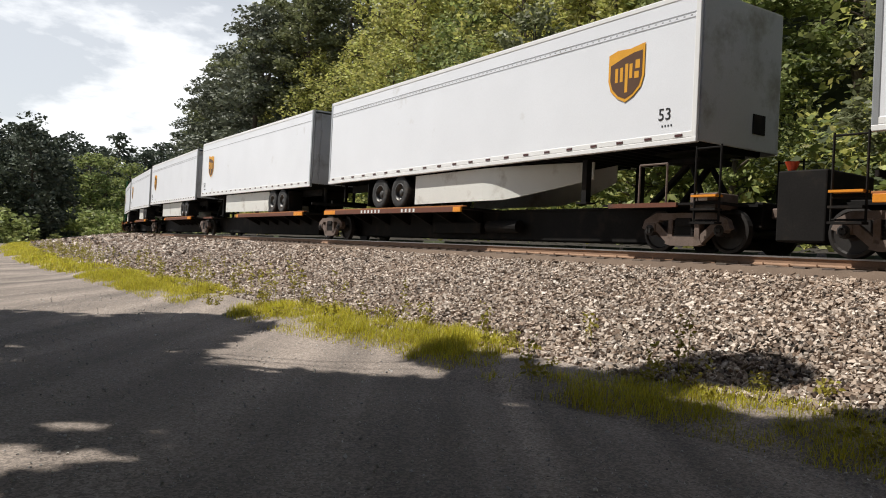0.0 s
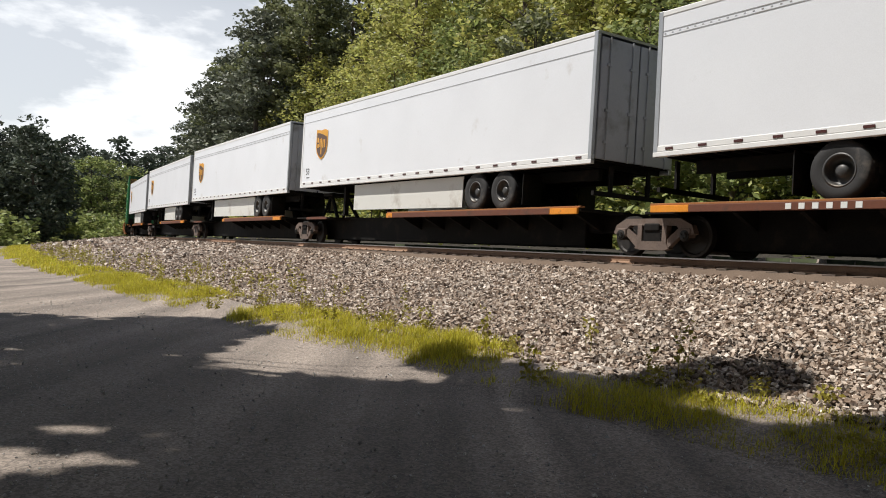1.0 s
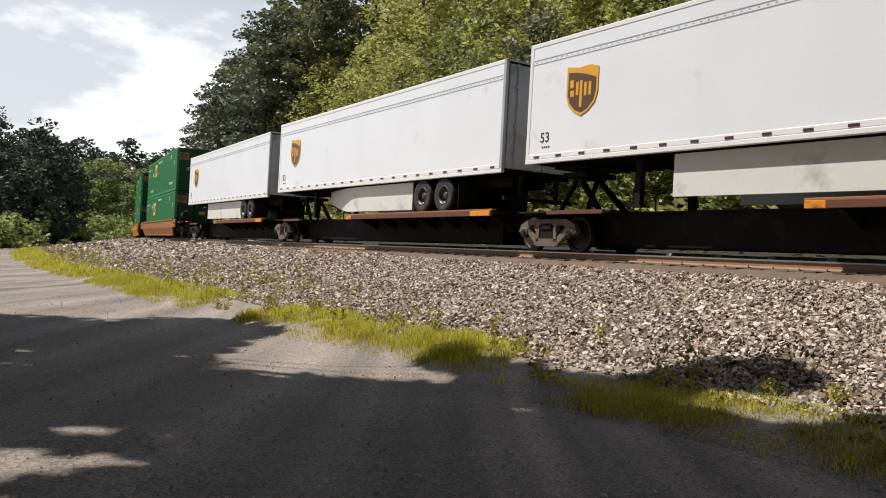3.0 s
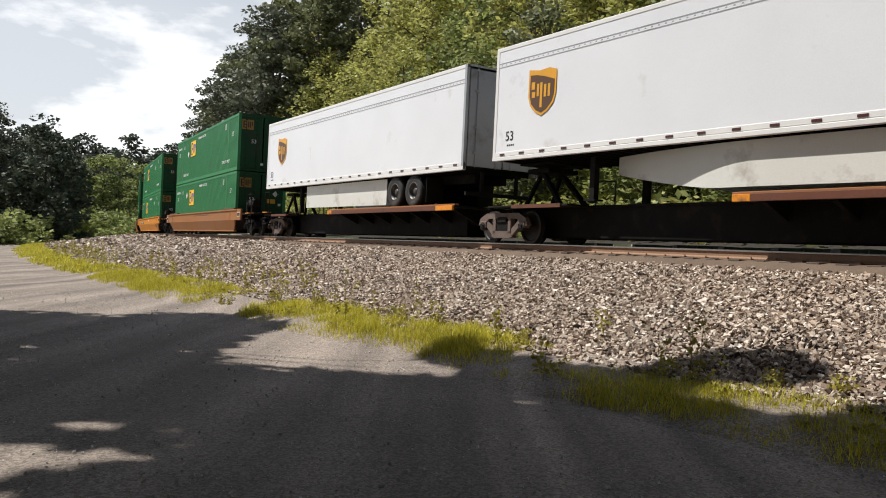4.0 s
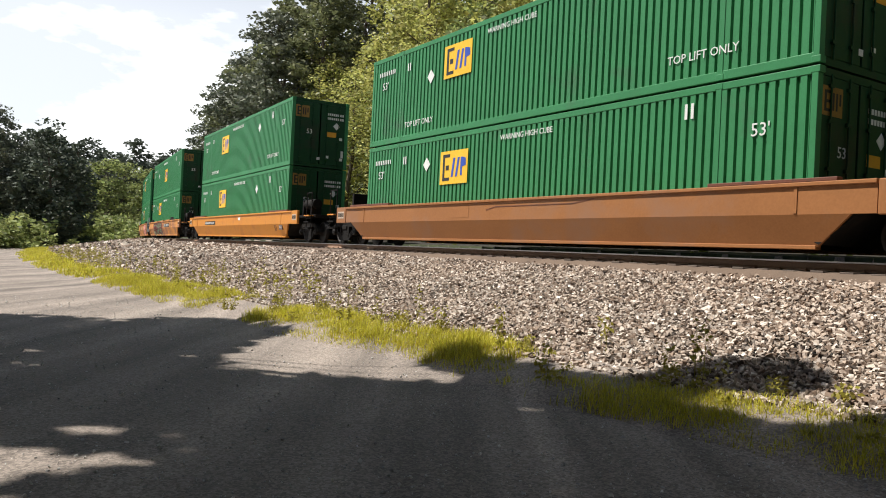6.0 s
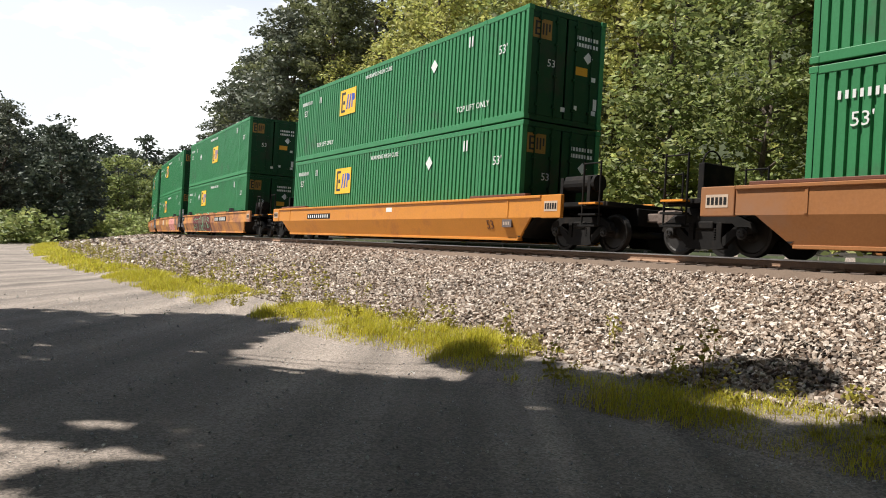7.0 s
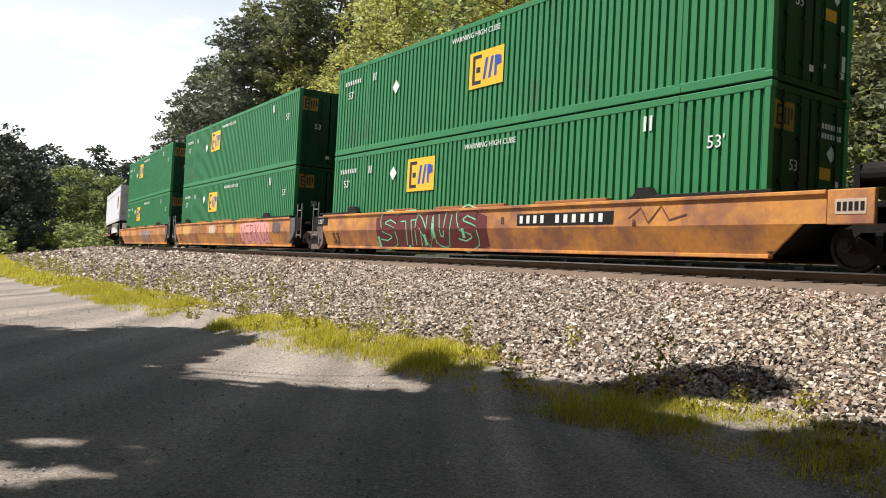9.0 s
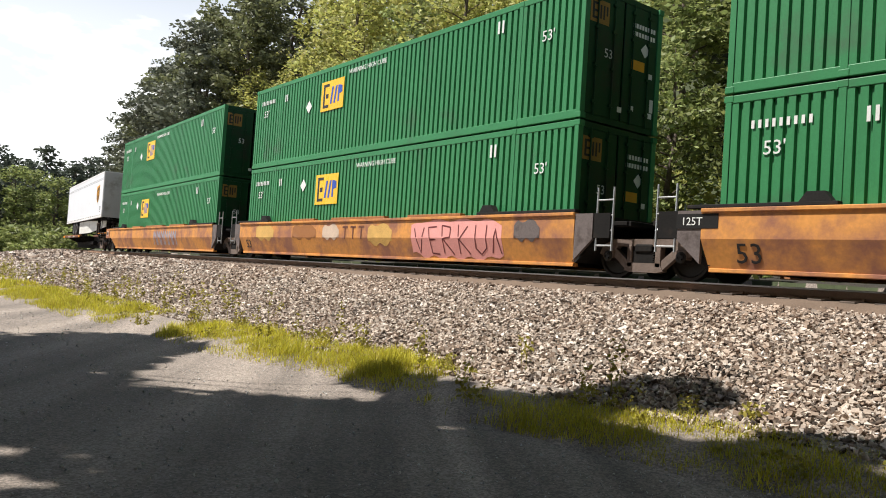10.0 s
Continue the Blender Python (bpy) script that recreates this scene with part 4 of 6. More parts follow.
def make_verge():
    """Strip of soil between the road and the ballast."""
    ss = np.concatenate([np.arange(-50, 30, 0.2), np.arange(30, 320, 2.0)])
    rows = []
    for s in ss:
        t, v = float(toe(s)), float(verge(s))
        edge = v + 0.22 * noise.noise(Vector((s * 1.1, 2, 0))) + 0.12 * noise.noise(Vector((s * 4.0, 5, 0)))
        os = np.array([edge + 0.12, edge, edge * 0.7 + t * 0.3, edge * 0.35 + t * 0.65, t, t - 0.4])
        x, y = line(s, os)
        z = land_z(s, os) + np.array([-0.05, 0.02, 0.05, 0.05, 0.03, 0.0])
        z += np.array([noise.noise(Vector((a * 1.3, b * 1.3, 1))) * 0.025 for a, b in zip(x, y)])
        rows.append(np.stack([x, y, z], 1))
    k = len(rows[0])
    idx = np.arange(len(ss) * k).reshape(-1, k)
    faces = np.stack([idx[:-1, :-1], idx[:-1, 1:], idx[1:, 1:], idx[1:, :-1]], -1).reshape(-1, 4)
    tagged(new("verge", raw_mesh("verge", np.concatenate(rows), faces, ROAD, True)), "strip of stony soil under the grass", "verge", kind="structure")


make_ground()
make_verge()
make_woods()
make_shrubs()
make_shade_tree()
make_grass()
make_road_grit()


# ---- the train: running gear ----
LEN = 16.15
WHEELSETS = []


def make_truck(parent, x, dark=False):
    """Two-axle truck under a car at x: cast side frames, bolster, springs and two wheelsets."""
    root = new("truck")
    root.parent = parent
    root.location = (x, 0, 0)
    if "frame" not in GEAR:
        bm = B()
        prism(bm, [(-1.05, 0.46), (-0.98, 0.63), (-0.7, 0.76), (0.7, 0.76), (0.98, 0.63), (1.05, 0.46), (0.94, 0.42), (0.74, 0.5), (0.6, 0.62), (-0.6, 0.62), (-0.74, 0.5), (-0.94, 0.42)], -0.07, 0.07)
        for k in (-1, 1):
            prism(bm, [(k * 0.72, 0.62), (k * 0.88, 0.56), (k * 0.4, 0.16), (k * 0.28, 0.26)][::k], -0.06, 0.06)
            box(bm, k * 0.32 - 0.06, k * 0.32 + 0.06, -0.08, 0.08, 0.22, 0.64, 0.01)
            box(bm, k * 0.83 - 0.13, k * 0.83 + 0.13, -0.09, 0.09, 0.38, 0.56, 0.02)
        prism(bm, [(-0.44, 0.15), (-0.36, 0.3), (0.36, 0.3), (0.44, 0.15), (0.3, 0.12), (-0.3, 0.12)], -0.08, 0.08)
        GEAR["frame"] = mesh_of("side_frame", bm, TRUCK)
        # darker copy of the frame: the end platform's shade put into its colour
        GEAR["shaded_frame"] = GEAR["frame"].copy()
        GEAR["shaded_frame"].materials[0] = DARK
        bm = B()
        ridge = [(0.25 if j % 2 else 0.2, 0.3 + j * 0.024) for j in range(11)]
        prism(bm, ridge + [(-x, z) for x, z in ridge[::-1]], -0.07, 0.07)
        GEAR["spring"] = mesh_of("spring", bm, DARK)
        GEAR["bolster"] = mesh_of("bolster", box(box(B(), -0.2, 0.2, -1.12, 1.12, 0.5, 0.66, 0.03), -0.28, 0.28, -0.4, 0.4, 0.64, 0.8, 0.03), DARK)
        bm = B()
        for k in (-1, 1):
            lathe_y(bm, [(0.66, 0.1), (0.67, 0.3), (0.68, 0.34), (0.68, 0.43), (0.7, 0.425), (0.8, 0.415), (0.81, 0.36), (0.78, 0.33), (0.77, 0.14), (0.82, 0.1), (1.0, 0.09)], k, 24)
            lathe_y(bm, [(1.0, 0.0), (1.0, 0.11), (1.12, 0.11), (1.13, 0.07), (1.15, 0.07), (1.15, 0.0)], k, 12)
            for b in range(3):
                a = b * 2.094
                box(bm, 0.05 * math.cos(a) - 0.015, 0.05 * math.cos(a) + 0.015, k * 1.16 - 0.012, k * 1.16 + 0.012, 0.05 * math.sin(a) - 0.015, 0.05 * math.sin(a) + 0.015)
        lathe_y(bm, [(-0.68, 0.09), (0.68, 0.09)], 1, 12)
        GEAR["wheelset"] = mesh_of("wheelset", bm, WHEELST)
    for y in (-1.02, 1.02):
        part("side_frame", GEAR["shaded_frame" if dark else "frame"], None, root, "cast side frame darkened for the shade under the platform" if dark else "dusty grey-brown cast side frame", (0, y, 0))
        part("spring", GEAR["spring"], None, root, "", (0, y, 0))
    part("bolster", GEAR["bolster"], None, root)
    for k in (-0.83, 0.83):
        ws = part("wheelset", GEAR["wheelset"], None, root, "", (k, 0, 0.42))
        WHEELSETS.append((ws, k))
    return root


GEAR = {}


def rails_and_coupler(root, k, x0):
    """Platform, draft sill, handrails and coupler at one end (k = 1 ahead, -1 behind) of a car, from x0 outward."""
    def bx(bm, a, b, *r):
        return box(bm, min(k * a, k * b), max(k * a, k * b), *r)
    part("draft_sill", bx(B(), x0 - 0.4, x0 + 2.0, -0.35, 0.35, 0.62, 1.0, 0.02), DARK, root)
    bm = B()
    bx(bm, x0 + 2.0, x0 + 2.45, -0.09, 0.09, 0.7, 0.9, 0.03)
    bx(bm, x0 + 2.4, x0 + 2.75, -0.19, 0.12, 0.64, 0.96, 0.05)
    part("coupler", bm, TRUCK, root)
    for y in (-1.3, 1.3):
        bm = B()
        for x in (x0 + 1.2, x0 + 1.75):
            rod(bm, (k * x, y, 0.55), (k * x, y, 2.0), 0.022, n=6)
        for z in (0.6, 0.95, 1.95):
            rod(bm, (k * (x0 + 1.2), y, z), (k * (x0 + 1.75), y, z), 0.018, n=6)
        part("handrail", bm, DARK, root)
        for z in (0.55, 0.8, 1.05):
            part("step", bx(B(), x0 + 1.2, x0 + 1.75, *sorted((math.copysign(1.42, y), math.copysign(1.2, y))), z - 0.02, z + 0.02), DARK if z < 1 else AMBER, root)


def side_y(z):
    return -1.50 if z >= 0.74 else -1.50 + (0.74 - z) / 0.54 * 0.17


def stroke(bm, pts, w, lift=0.008):
    """A painted line on a well's near side from x, z points."""
    dense = []
    for (x0, z0), (x1, z1) in zip(pts, pts[1:]):
        for i in range(6):
            dense.append((x0 + (x1 - x0) * i / 6, z0 + (z1 - z0) * i / 6))
    dense.append(pts[-1])
    prev = None
    for i, (x, z) in enumerate(dense):
        a, b = dense[max(0, i - 1)], dense[min(len(dense) - 1, i + 1)]
        dx, dz = b[0] - a[0], b[1] - a[1]
        n = math.hypot(dx, dz) or 1
        nx, nz = -dz / n * w / 2, dx / n * w / 2
        cur = [bm.verts.new((x + q * nx, side_y(z + q * nz) - lift, z + q * nz)) for q in (-1, 1)]
        if prev:
            bm.faces.new((prev[0], cur[0], cur[1], prev[1]))
        prev = cur


def patch(bm, x0, x1, low, high, lift=0.005, n=24):
    """A painted field on a well's near side with wavy borders."""
    cols = []
    for i in range(n + 1):
        x = x0 + (x1 - x0) * i / n
        e = min(1.0, 4.0 * min(i, n - i) / n + 0.35)
        lo = low + 0.05 * math.sin(i * 1.3) + (1 - e) * 0.15
        hi = high + 0.04 * math.sin(i * 0.9 + 1) - (1 - e) * 0.2
        zs = [lo, (lo + 0.74) / 2, 0.74, (0.74 + hi) / 2, hi]
        cols.append([bm.verts.new((x, side_y(z) - lift, z)) for z in zs])
    for a, b in zip(cols, cols[1:]):
        for j in range(4):
            bm.faces.new((a[j], b[j], b[j + 1], a[j + 1]))


def make_well(paint, mat, front, rear, label):
    """A deep-well container car: tall side sills with tucked-in lower plates, end structures, trucks."""
    root = new("well_car")
    root["paint"] = paint
    for k in (-1, 1):
        name = "side_sill"
        bm = B()
        ya, yb = sorted((k * 1.50, k * 1.44))
        end_r, end_l = (9.25 if front == "coupler" else 8.75), (9.25 if rear == "coupler" else 8.75)
        rust = paint == "rust"
        if rust:
            end_r, end_l = (9.25 if front == "coupler" else 8.3), (9.25 if rear == "coupler" else 8.3)
        box(bm, -end_l, end_r, ya, yb, 0.74, 1.2)
        yc, yd = sorted((k * 1.54, k * 1.36))
        box(bm, -end_l, end_r, yc, yd, 1.2, 1.27, 0.012)
        # tucked-in lower plate with cut-back ends
        cut_l, cut_r = [8.3 if rust and e == "joint" else 8.85 for e in (rear, front)]
        top = [(-cut_l, k * 1.50, 0.74), (cut_r, k * 1.50, 0.74), (8.2, k * 1.33, 0.2), (-8.2, k * 1.33, 0.2)]
        va = [bm.verts.new(p) for p in top]
        vb = [bm.verts.new((x, y - k * 0.06, z)) for x, y, z in top]
        bm.faces.new(va)
        bm.faces.new(vb[::-1])
        for i in range(4):
            bm.faces.new((va[i], vb[i], vb[(i + 1) % 4], va[(i + 1) % 4]))
        ye, yf = sorted((k * 1.36, k * 1.2))
        box(bm, -8.2, 8.2, ye, yf, 0.17, 0.24, 0.01)
        sill = part(name, bm, mat, root)
        for x in (-7.9, 7.9) if paint != "rust" else ():
            yg, yh = sorted((k * 1.5, k * 1.515))
            part("stiffener", box(B(), x - 0.03, x + 0.03, yg, yh, 0.76, 1.2), mat, sill)
        spots = ((-9.0, -6.2), (6.1, 8.6)) if paint != "rust" else ((-8.6, -6.0), (-4.2, -2.7), (-1.6, 1.3), (2.4, 4.6), (5.2, 8.3))
        for a, b in spots:
            yg, yh = sorted((k * 1.5, k * 1.33))
            outer = rust and max(abs(a), abs(b)) > 8
            part("sill_rail", box(B(), a, b, yg, yh, 1.274, 1.34, 0.01), BLACK if outer else BROWN if not rust else TAN, sill, "black rail along the top of the sill" if outer else "rust-brown rail along the top of the sill")
            if outer:
                c = a + 0.35 if a > 0 else b - 0.35
                part("corner_guide", prism(B(), [(c - 0.26, 1.34), (c + 0.26, 1.34), (c + 0.14, 1.5), (c - 0.14, 1.5)], yg, yh), BLACK, sill, "black container guide")
        if rust:
            # dark steel cheeks beyond the painted side
            for e in [e for e, kind in ((1, front), (-1, rear)) if kind == "joint"]:
                cheek = [(e * 8.31, 0.3), (e * 8.31, 1.24), (e * 8.78, 1.24), (e * 8.78, 0.72)]
                part("end_cheek", prism(B(), cheek, *sorted((k * 1.49, k * 1.42))), GREYSTEEL, root, "grey primed steel end plate")
    for x in np.linspace(-7.6, 7.6, 9):
        part("floor_beam", box(B(), x - 0.12, x + 0.12, -1.25, 1.25, 0.2, 0.34), DARK, root)
    for k, kind in ((1, front), (-1, rear)):
        def bx(bm, a, b, *r):
            return box(bm, min(k * a, k * b), max(k * a, k * b), *r)
        bm = B()
        prism(bm, [(k * 8.25, 0.25), (k * 8.95, 0.8), (k * 8.95, 1.2), (k * 8.8, 1.2), (k * 8.8, 0.85), (k * 8.15, 0.3)], -1.36, 1.36)
        part("end_bulkhead", bm, BLACK, root)
        bm = B()
        bx(bm, 8.96, 11.2 if kind == "coupler" else 9.5, -1.2, 1.2, 1.0, 1.1, 0.01)
        part("end_platform", bm, DARK, root)
        if kind == "coupler":
            for y in (-1.47, 1.47):
                panel = part("end_panel", bx(B(), 9.27, 10.0, y - 0.05, y + 0.05, 0.72, 1.27, 0.015), mat, root)
                ya = y - 0.056 if y < 0 else y + 0.056
                q = B()
                bx(q, 9.4, 9.88, min(y, ya), max(y, ya), 0.88, 1.12)
                part("label_plate", q, PALESP, panel)
                q = B()
                for i in range(5):
                    yy = ya - 0.004 if y < 0 else ya + 0.004
                    bx(q, 9.43 + i * 0.09, 9.49 + i * 0.09, min(ya, yy), max(ya, yy), 0.93, 1.07)
                part("label_print", q, BLACK, panel)
            rails_and_coupler(root, k, 9.3)
            # truck with frames coloured for the shade below the platform
            make_truck(root, k * 10.2, True)
            bm = B()
            if k == 1:
                rod(bm, (9.5, -0.9, 1.55), (10.6, -0.9, 1.55), 0.2, n=16)
                box(bm, 9.45, 9.55, -1.1, -0.7, 1.1, 1.7)
                box(bm, 10.4, 10.5, -1.1, -0.7, 1.1, 1.7)
            else:
                box(bm, -10.9, -10.75, -0.5, 0.5, 1.1, 1.9, 0.02)
                lathe = [Vector((-10.95, 0.3 * math.cos(a), 1.9 + 0.3 * math.sin(a))) for a in np.linspace(0, 2 * math.pi, 17)]
                for p, q in zip(lathe, lathe[1:]):
                    rod(bm, p, q, 0.02, n=6)
            part("brake_reservoir" if k == 1 else "brake_stand", bm, DARK, root, "dark brake gear on the end platform", (0, 0, 0))
        else:
            part("joint_sill", bx(B(), 8.9, 9.75, -0.4, 0.4, 0.55, 1.0, 0.03), DARK, root)
            for y in (-1.42, 1.42):
                bm = B()
                bx(bm, 8.78, 9.2, y - 0.05, y + 0.05, 0.75, 1.24)
                part("end_panel", bm, DARK, root)
            for y in (-1.44, 1.44):
                bm = B()
                for x in (8.85, 9.25):
                    rod(bm, (k * x, y, 0.5), (k * x, y, 1.75), 0.022, n=6)
                for z in (0.6, 0.9, 1.2, 1.5):
                    rod(bm, (k * 8.85, y, z), (k * 9.25, y, z), 0.018, n=6)
                part("ladder", bm, ALU, root, "grey steel ladder at the car's joint")
            if k == -1:
                make_truck(root, -9.75)
    tagged(root, label, "well car", "container cars")
    return root


# ---- containers ----
def make_container():
    root = new("container")
    H = 2.9

    def corrugated(x0, x1, waves, y, d):
        bm = B()
        prof = []
        w = (x1 - x0) / waves
        for i in range(waves):
            a = x0 + i * w
            prof += [(a, 0), (a + 0.6 * w, 0), (a + 0.7 * w, d), (a + 0.9 * w, d)]
        prof.append((x1, 0))
        lo = [bm.verts.new((x, y + q, 0.17)) for x, q in prof]
        hi = [bm.verts.new((x, y + q, H - 0.13)) for x, q in prof]
        for i in range(len(prof) - 1):
            bm.faces.new((lo[i], lo[i + 1], hi[i + 1], hi[i]))
        return bm
    for k in (-1, 1):
        for a, b, n in ((-7.95, -6.16, 9), (-6.04, 6.04, 60), (6.16, 7.95, 9)):
            part("side_panel", corrugated(a, b, n, k * 1.285, -k * 0.045), GREEN, root)
        y0, y1 = sorted((k * 1.295, k * 1.18))
        part("top_rail", box(B(), -8.0, 8.0, y0, y1, H - 0.14, H, 0.012), GREEN, root)
        part("bottom_rail", box(B(), -8.0, 8.0, y0, y1, 0.0, 0.18, 0.012), GREEN, root)
        for x in (-8.02, -6.1, 6.1, 8.02):
            w = 0.058 if abs(x) > 7 else 0.062
            post = part("post", box(B(), x - w, x + w, min(k * 1.299, k * 1.15), max(k * 1.299, k * 1.15), 0.02, H - 0.02, 0.008), GREEN, root)
            for z in (0.0, H - 0.12):
                part("corner_casting", box(B(), x - 0.085, x + 0.085, min(k * 1.304, k * 1.14), max(k * 1.304, k * 1.14), z, z + 0.12, 0.01), GREEN, post)
    part("roof", box(B(), -8.0, 8.0, -1.2, 1.2, H - 0.05, H - 0.01), GREEN, root)
    part("floor", box(B(), -7.95, 7.95, -1.2, 1.2, 0.05, 0.17), GREEN, root)
    # ends wear the darkened green, which carries their shade
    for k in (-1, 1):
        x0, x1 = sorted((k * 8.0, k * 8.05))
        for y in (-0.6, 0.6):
            door = part("door" if k == 1 else "end_wall", box(B(), x0, x1, y - 0.57, y + 0.57, 0.14, H - 0.14, 0.01), GREEN_SHADE, root)
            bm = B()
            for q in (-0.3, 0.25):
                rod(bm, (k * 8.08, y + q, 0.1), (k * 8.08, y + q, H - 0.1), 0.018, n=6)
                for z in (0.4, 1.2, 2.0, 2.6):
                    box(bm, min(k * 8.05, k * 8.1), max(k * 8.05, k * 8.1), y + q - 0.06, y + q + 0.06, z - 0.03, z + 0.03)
            part("lock_rod", bm, GREEN_SHADE, door)
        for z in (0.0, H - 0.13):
            part("end_rail", box(B(), x0, x1, -1.16, 1.16, z, z + 0.13), GREEN_SHADE, root)
    # writing on the leading end
    bm = B()
    for i in range(2):
        for j in range(8):
            box(bm, 8.053, 8.056, 0.3 + j * 0.1, 0.37 + j * 0.1, 2.3 - i * 0.18, 2.4 - i * 0.18)
    for y, z in ((-0.1, 0.32), (0.3, 0.42), (0.95, 0.36), (0.9, 1.25)):
        box(bm, 8.053, 8.056, y, y + 0.14, z, z + 0.12)
    box(bm, 8.053, 8.056, 1.0, 1.12, 0.5, 0.8)
    writing = part("end_writing", bm, MARK, root, "unreadable white lines")
    writing["kind"] = "stuff"
    lettering("end_length_mark", "53", 0.28, MARK, root, (8.054, -0.62, 1.42), "white number", turn=90)
    bm = B()
    prism(bm, [(0, 0.16), (0.16, 0), (0, -0.16), (-0.16, 0)], -0.002, 0.002)
    bmesh.ops.rotate(bm, verts=bm.verts, matrix=Matrix.Rotation(math.pi / 2, 3, "Z"))
    part("end_diamond", bm, MARK, root, "", (8.056, 0.75, 1.85))
    part("end_plate", box(B(), 8.052, 8.056, 0.3, 0.75, 1.36, 1.58), GOLD, root)
    logo = part("end_badge", box(B(), 8.052, 8.056, -1.12, -0.52, 2.1, 2.6), DULL_YELLOW, root, "dull yellow square badge")
    bm = B()
    for y0, y1, z0, z1 in ((-1.06, -1.0, 2.17, 2.53), (-1.0, -0.88, 2.17, 2.22), (-1.0, -0.88, 2.32, 2.37), (-1.0, -0.88, 2.48, 2.53), (-0.82, -0.77, 2.2, 2.5), (-0.72, -0.67, 2.2, 2.5), (-0.62, -0.57, 2.3, 2.5)):
        box(bm, 8.0565, 8.059, y0, y1, z0, z1)
    part("black_shape", bm, BADGE_K, logo)
    return root


def badge(root, x, z):
    """Square yellow badge with black and blue bars, standing in for a maker's mark."""
    y = -1.302
    b = part("badge", box(B(), x, x + 1.4, y - 0.006, y, z, z + 0.95), YELLOW, root, "yellow square badge")
    bm = B()
    y -= 0.0065
    box(bm, x + 0.14, x + 0.24, y - 0.004, y, z + 0.1, z + 0.86)
    for k in (0.1, 0.77):
        box(bm, x + 0.24, x + 0.5, y - 0.004, y, z + k, z + k + 0.09)
    box(bm, x + 0.3, x + 0.46, y - 0.004, y, z + 0.4, z + 0.54)
    part("black_shape", bm, BADGE_K, b)
    bm = B()
    for k in (0.58, 0.8):
        prism(bm, [(x + k, z + 0.2), (x + k + 0.1, z + 0.2), (x + k + 0.2, z + 0.74), (x + k + 0.1, z + 0.74)], y - 0.004, y)
    box(bm, x + 1.05, x + 1.14, y - 0.004, y, z + 0.22, z + 0.74)
    prism(bm, [(x + 1.14, z + 0.74), (x + 1.3, z + 0.7), (x + 1.32, z + 0.5), (x + 1.14, z + 0.46)], y - 0.004, y)
    part("blue_shape", bm, BADGE_B, b)


def mark_container(root, logo, diamonds, warn=None, lift=None):
    L = -8.075
    badge(root, L + logo[0], logo[1])
    for x, z in diamonds:
        bm = prism(B(), [(0, 0.21), (0.2, 0), (0, -0.21), (-0.2, 0)], -1.306, -1.302)
        part("diamond", bm, MARK, root, "white diamond placard", (L + x, 0, z))
    bars("number_mark", L + 0.5, L + 1.6, 2.28, 2.42, 9, MARK, root, -1.302, "unreadable white number")
    lettering("length_mark", "53'", 0.34, MARK, root, (L + 0.72, -1.303, 1.82))
    lettering("length_mark", "53'", 0.34, MARK, root, (L + 14.9, -1.303, 1.82))
    bars("small_mark", L + 2.35, L + 2.6, 2.2, 2.44, 2, MARK, root, -1.302)
    bars("small_mark", L + 13.4, L + 13.7, 2.3, 2.6, 2, MARK, root, -1.302)
    if warn:
        words = lettering("warning_lettering", "WARNING HIGH CUBE", 0.2, MARK, root, (L + warn, -1.303, 2.48), "white words")
        words["kind"] = "stuff"
    if lift:
        lettering("lift_lettering", "TOP LIFT ONLY", 0.24, MARK, root, (L + lift, -1.303, 0.5), "white words")
        lettering("lift_lettering", "TOP LIFT ONLY", 0.24, MARK, root, (L + 2.3, -1.303, 0.42), "white words")


# ---- trailers ----
def shield(root, k, x, z):
    """Brown and gold shield badge on one side (k = -1 or 1)."""
    def poly(s, cx, cz):
        base = [(-0.5, 0.45), (-0.25, 0.52), (0.1, 0.5), (0.5, 0.56), (0.5, -0.1), (0.42, -0.33), (0.22, -0.5), (0, -0.6), (-0.22, -0.5), (-0.42, -0.33), (-0.5, -0.1)]
        return [(cx + a * s, cz + b * s) for a, b in base]
    y = k * 1.303
    b = part("shield_badge", prism(B(), poly(1.0, x, z), *sorted((y, y + k * 0.004))), GOLD, root, "gold and brown shield badge")
    y2 = y + k * 0.0045
    low = [(-0.44, 0.22), (-0.1, 0.33), (0.2, 0.4), (0.44, 0.42), (0.44, -0.1), (0.37, -0.29), (0.2, -0.45), (0, -0.53), (-0.2, -0.45), (-0.37, -0.29), (-0.44, -0.1)]
    part("brown_field", prism(B(), [(x + a, z + c) for a, c in low], *sorted((y2, y2 + k * 0.004))), SHIELD, b)
    y3 = y2 + k * 0.0045
    bm = B()
    for a, w, z0, z1 in ((-0.3, 0.08, -0.16, 0.14), (-0.16, 0.08, -0.16, 0.14), (-0.02, 0.08, -0.4, 0.2), (0.1, 0.08, -0.12, 0.18), (0.24, 0.12, -0.14, 0.0), (0.26, 0.12, 0.06, 0.24)):
        box(bm, x + a, x + a + w, *sorted((y3, y3 + k * 0.003)), z + z0, z + z1)
    part("gold_shape", bm, GOLD, b)


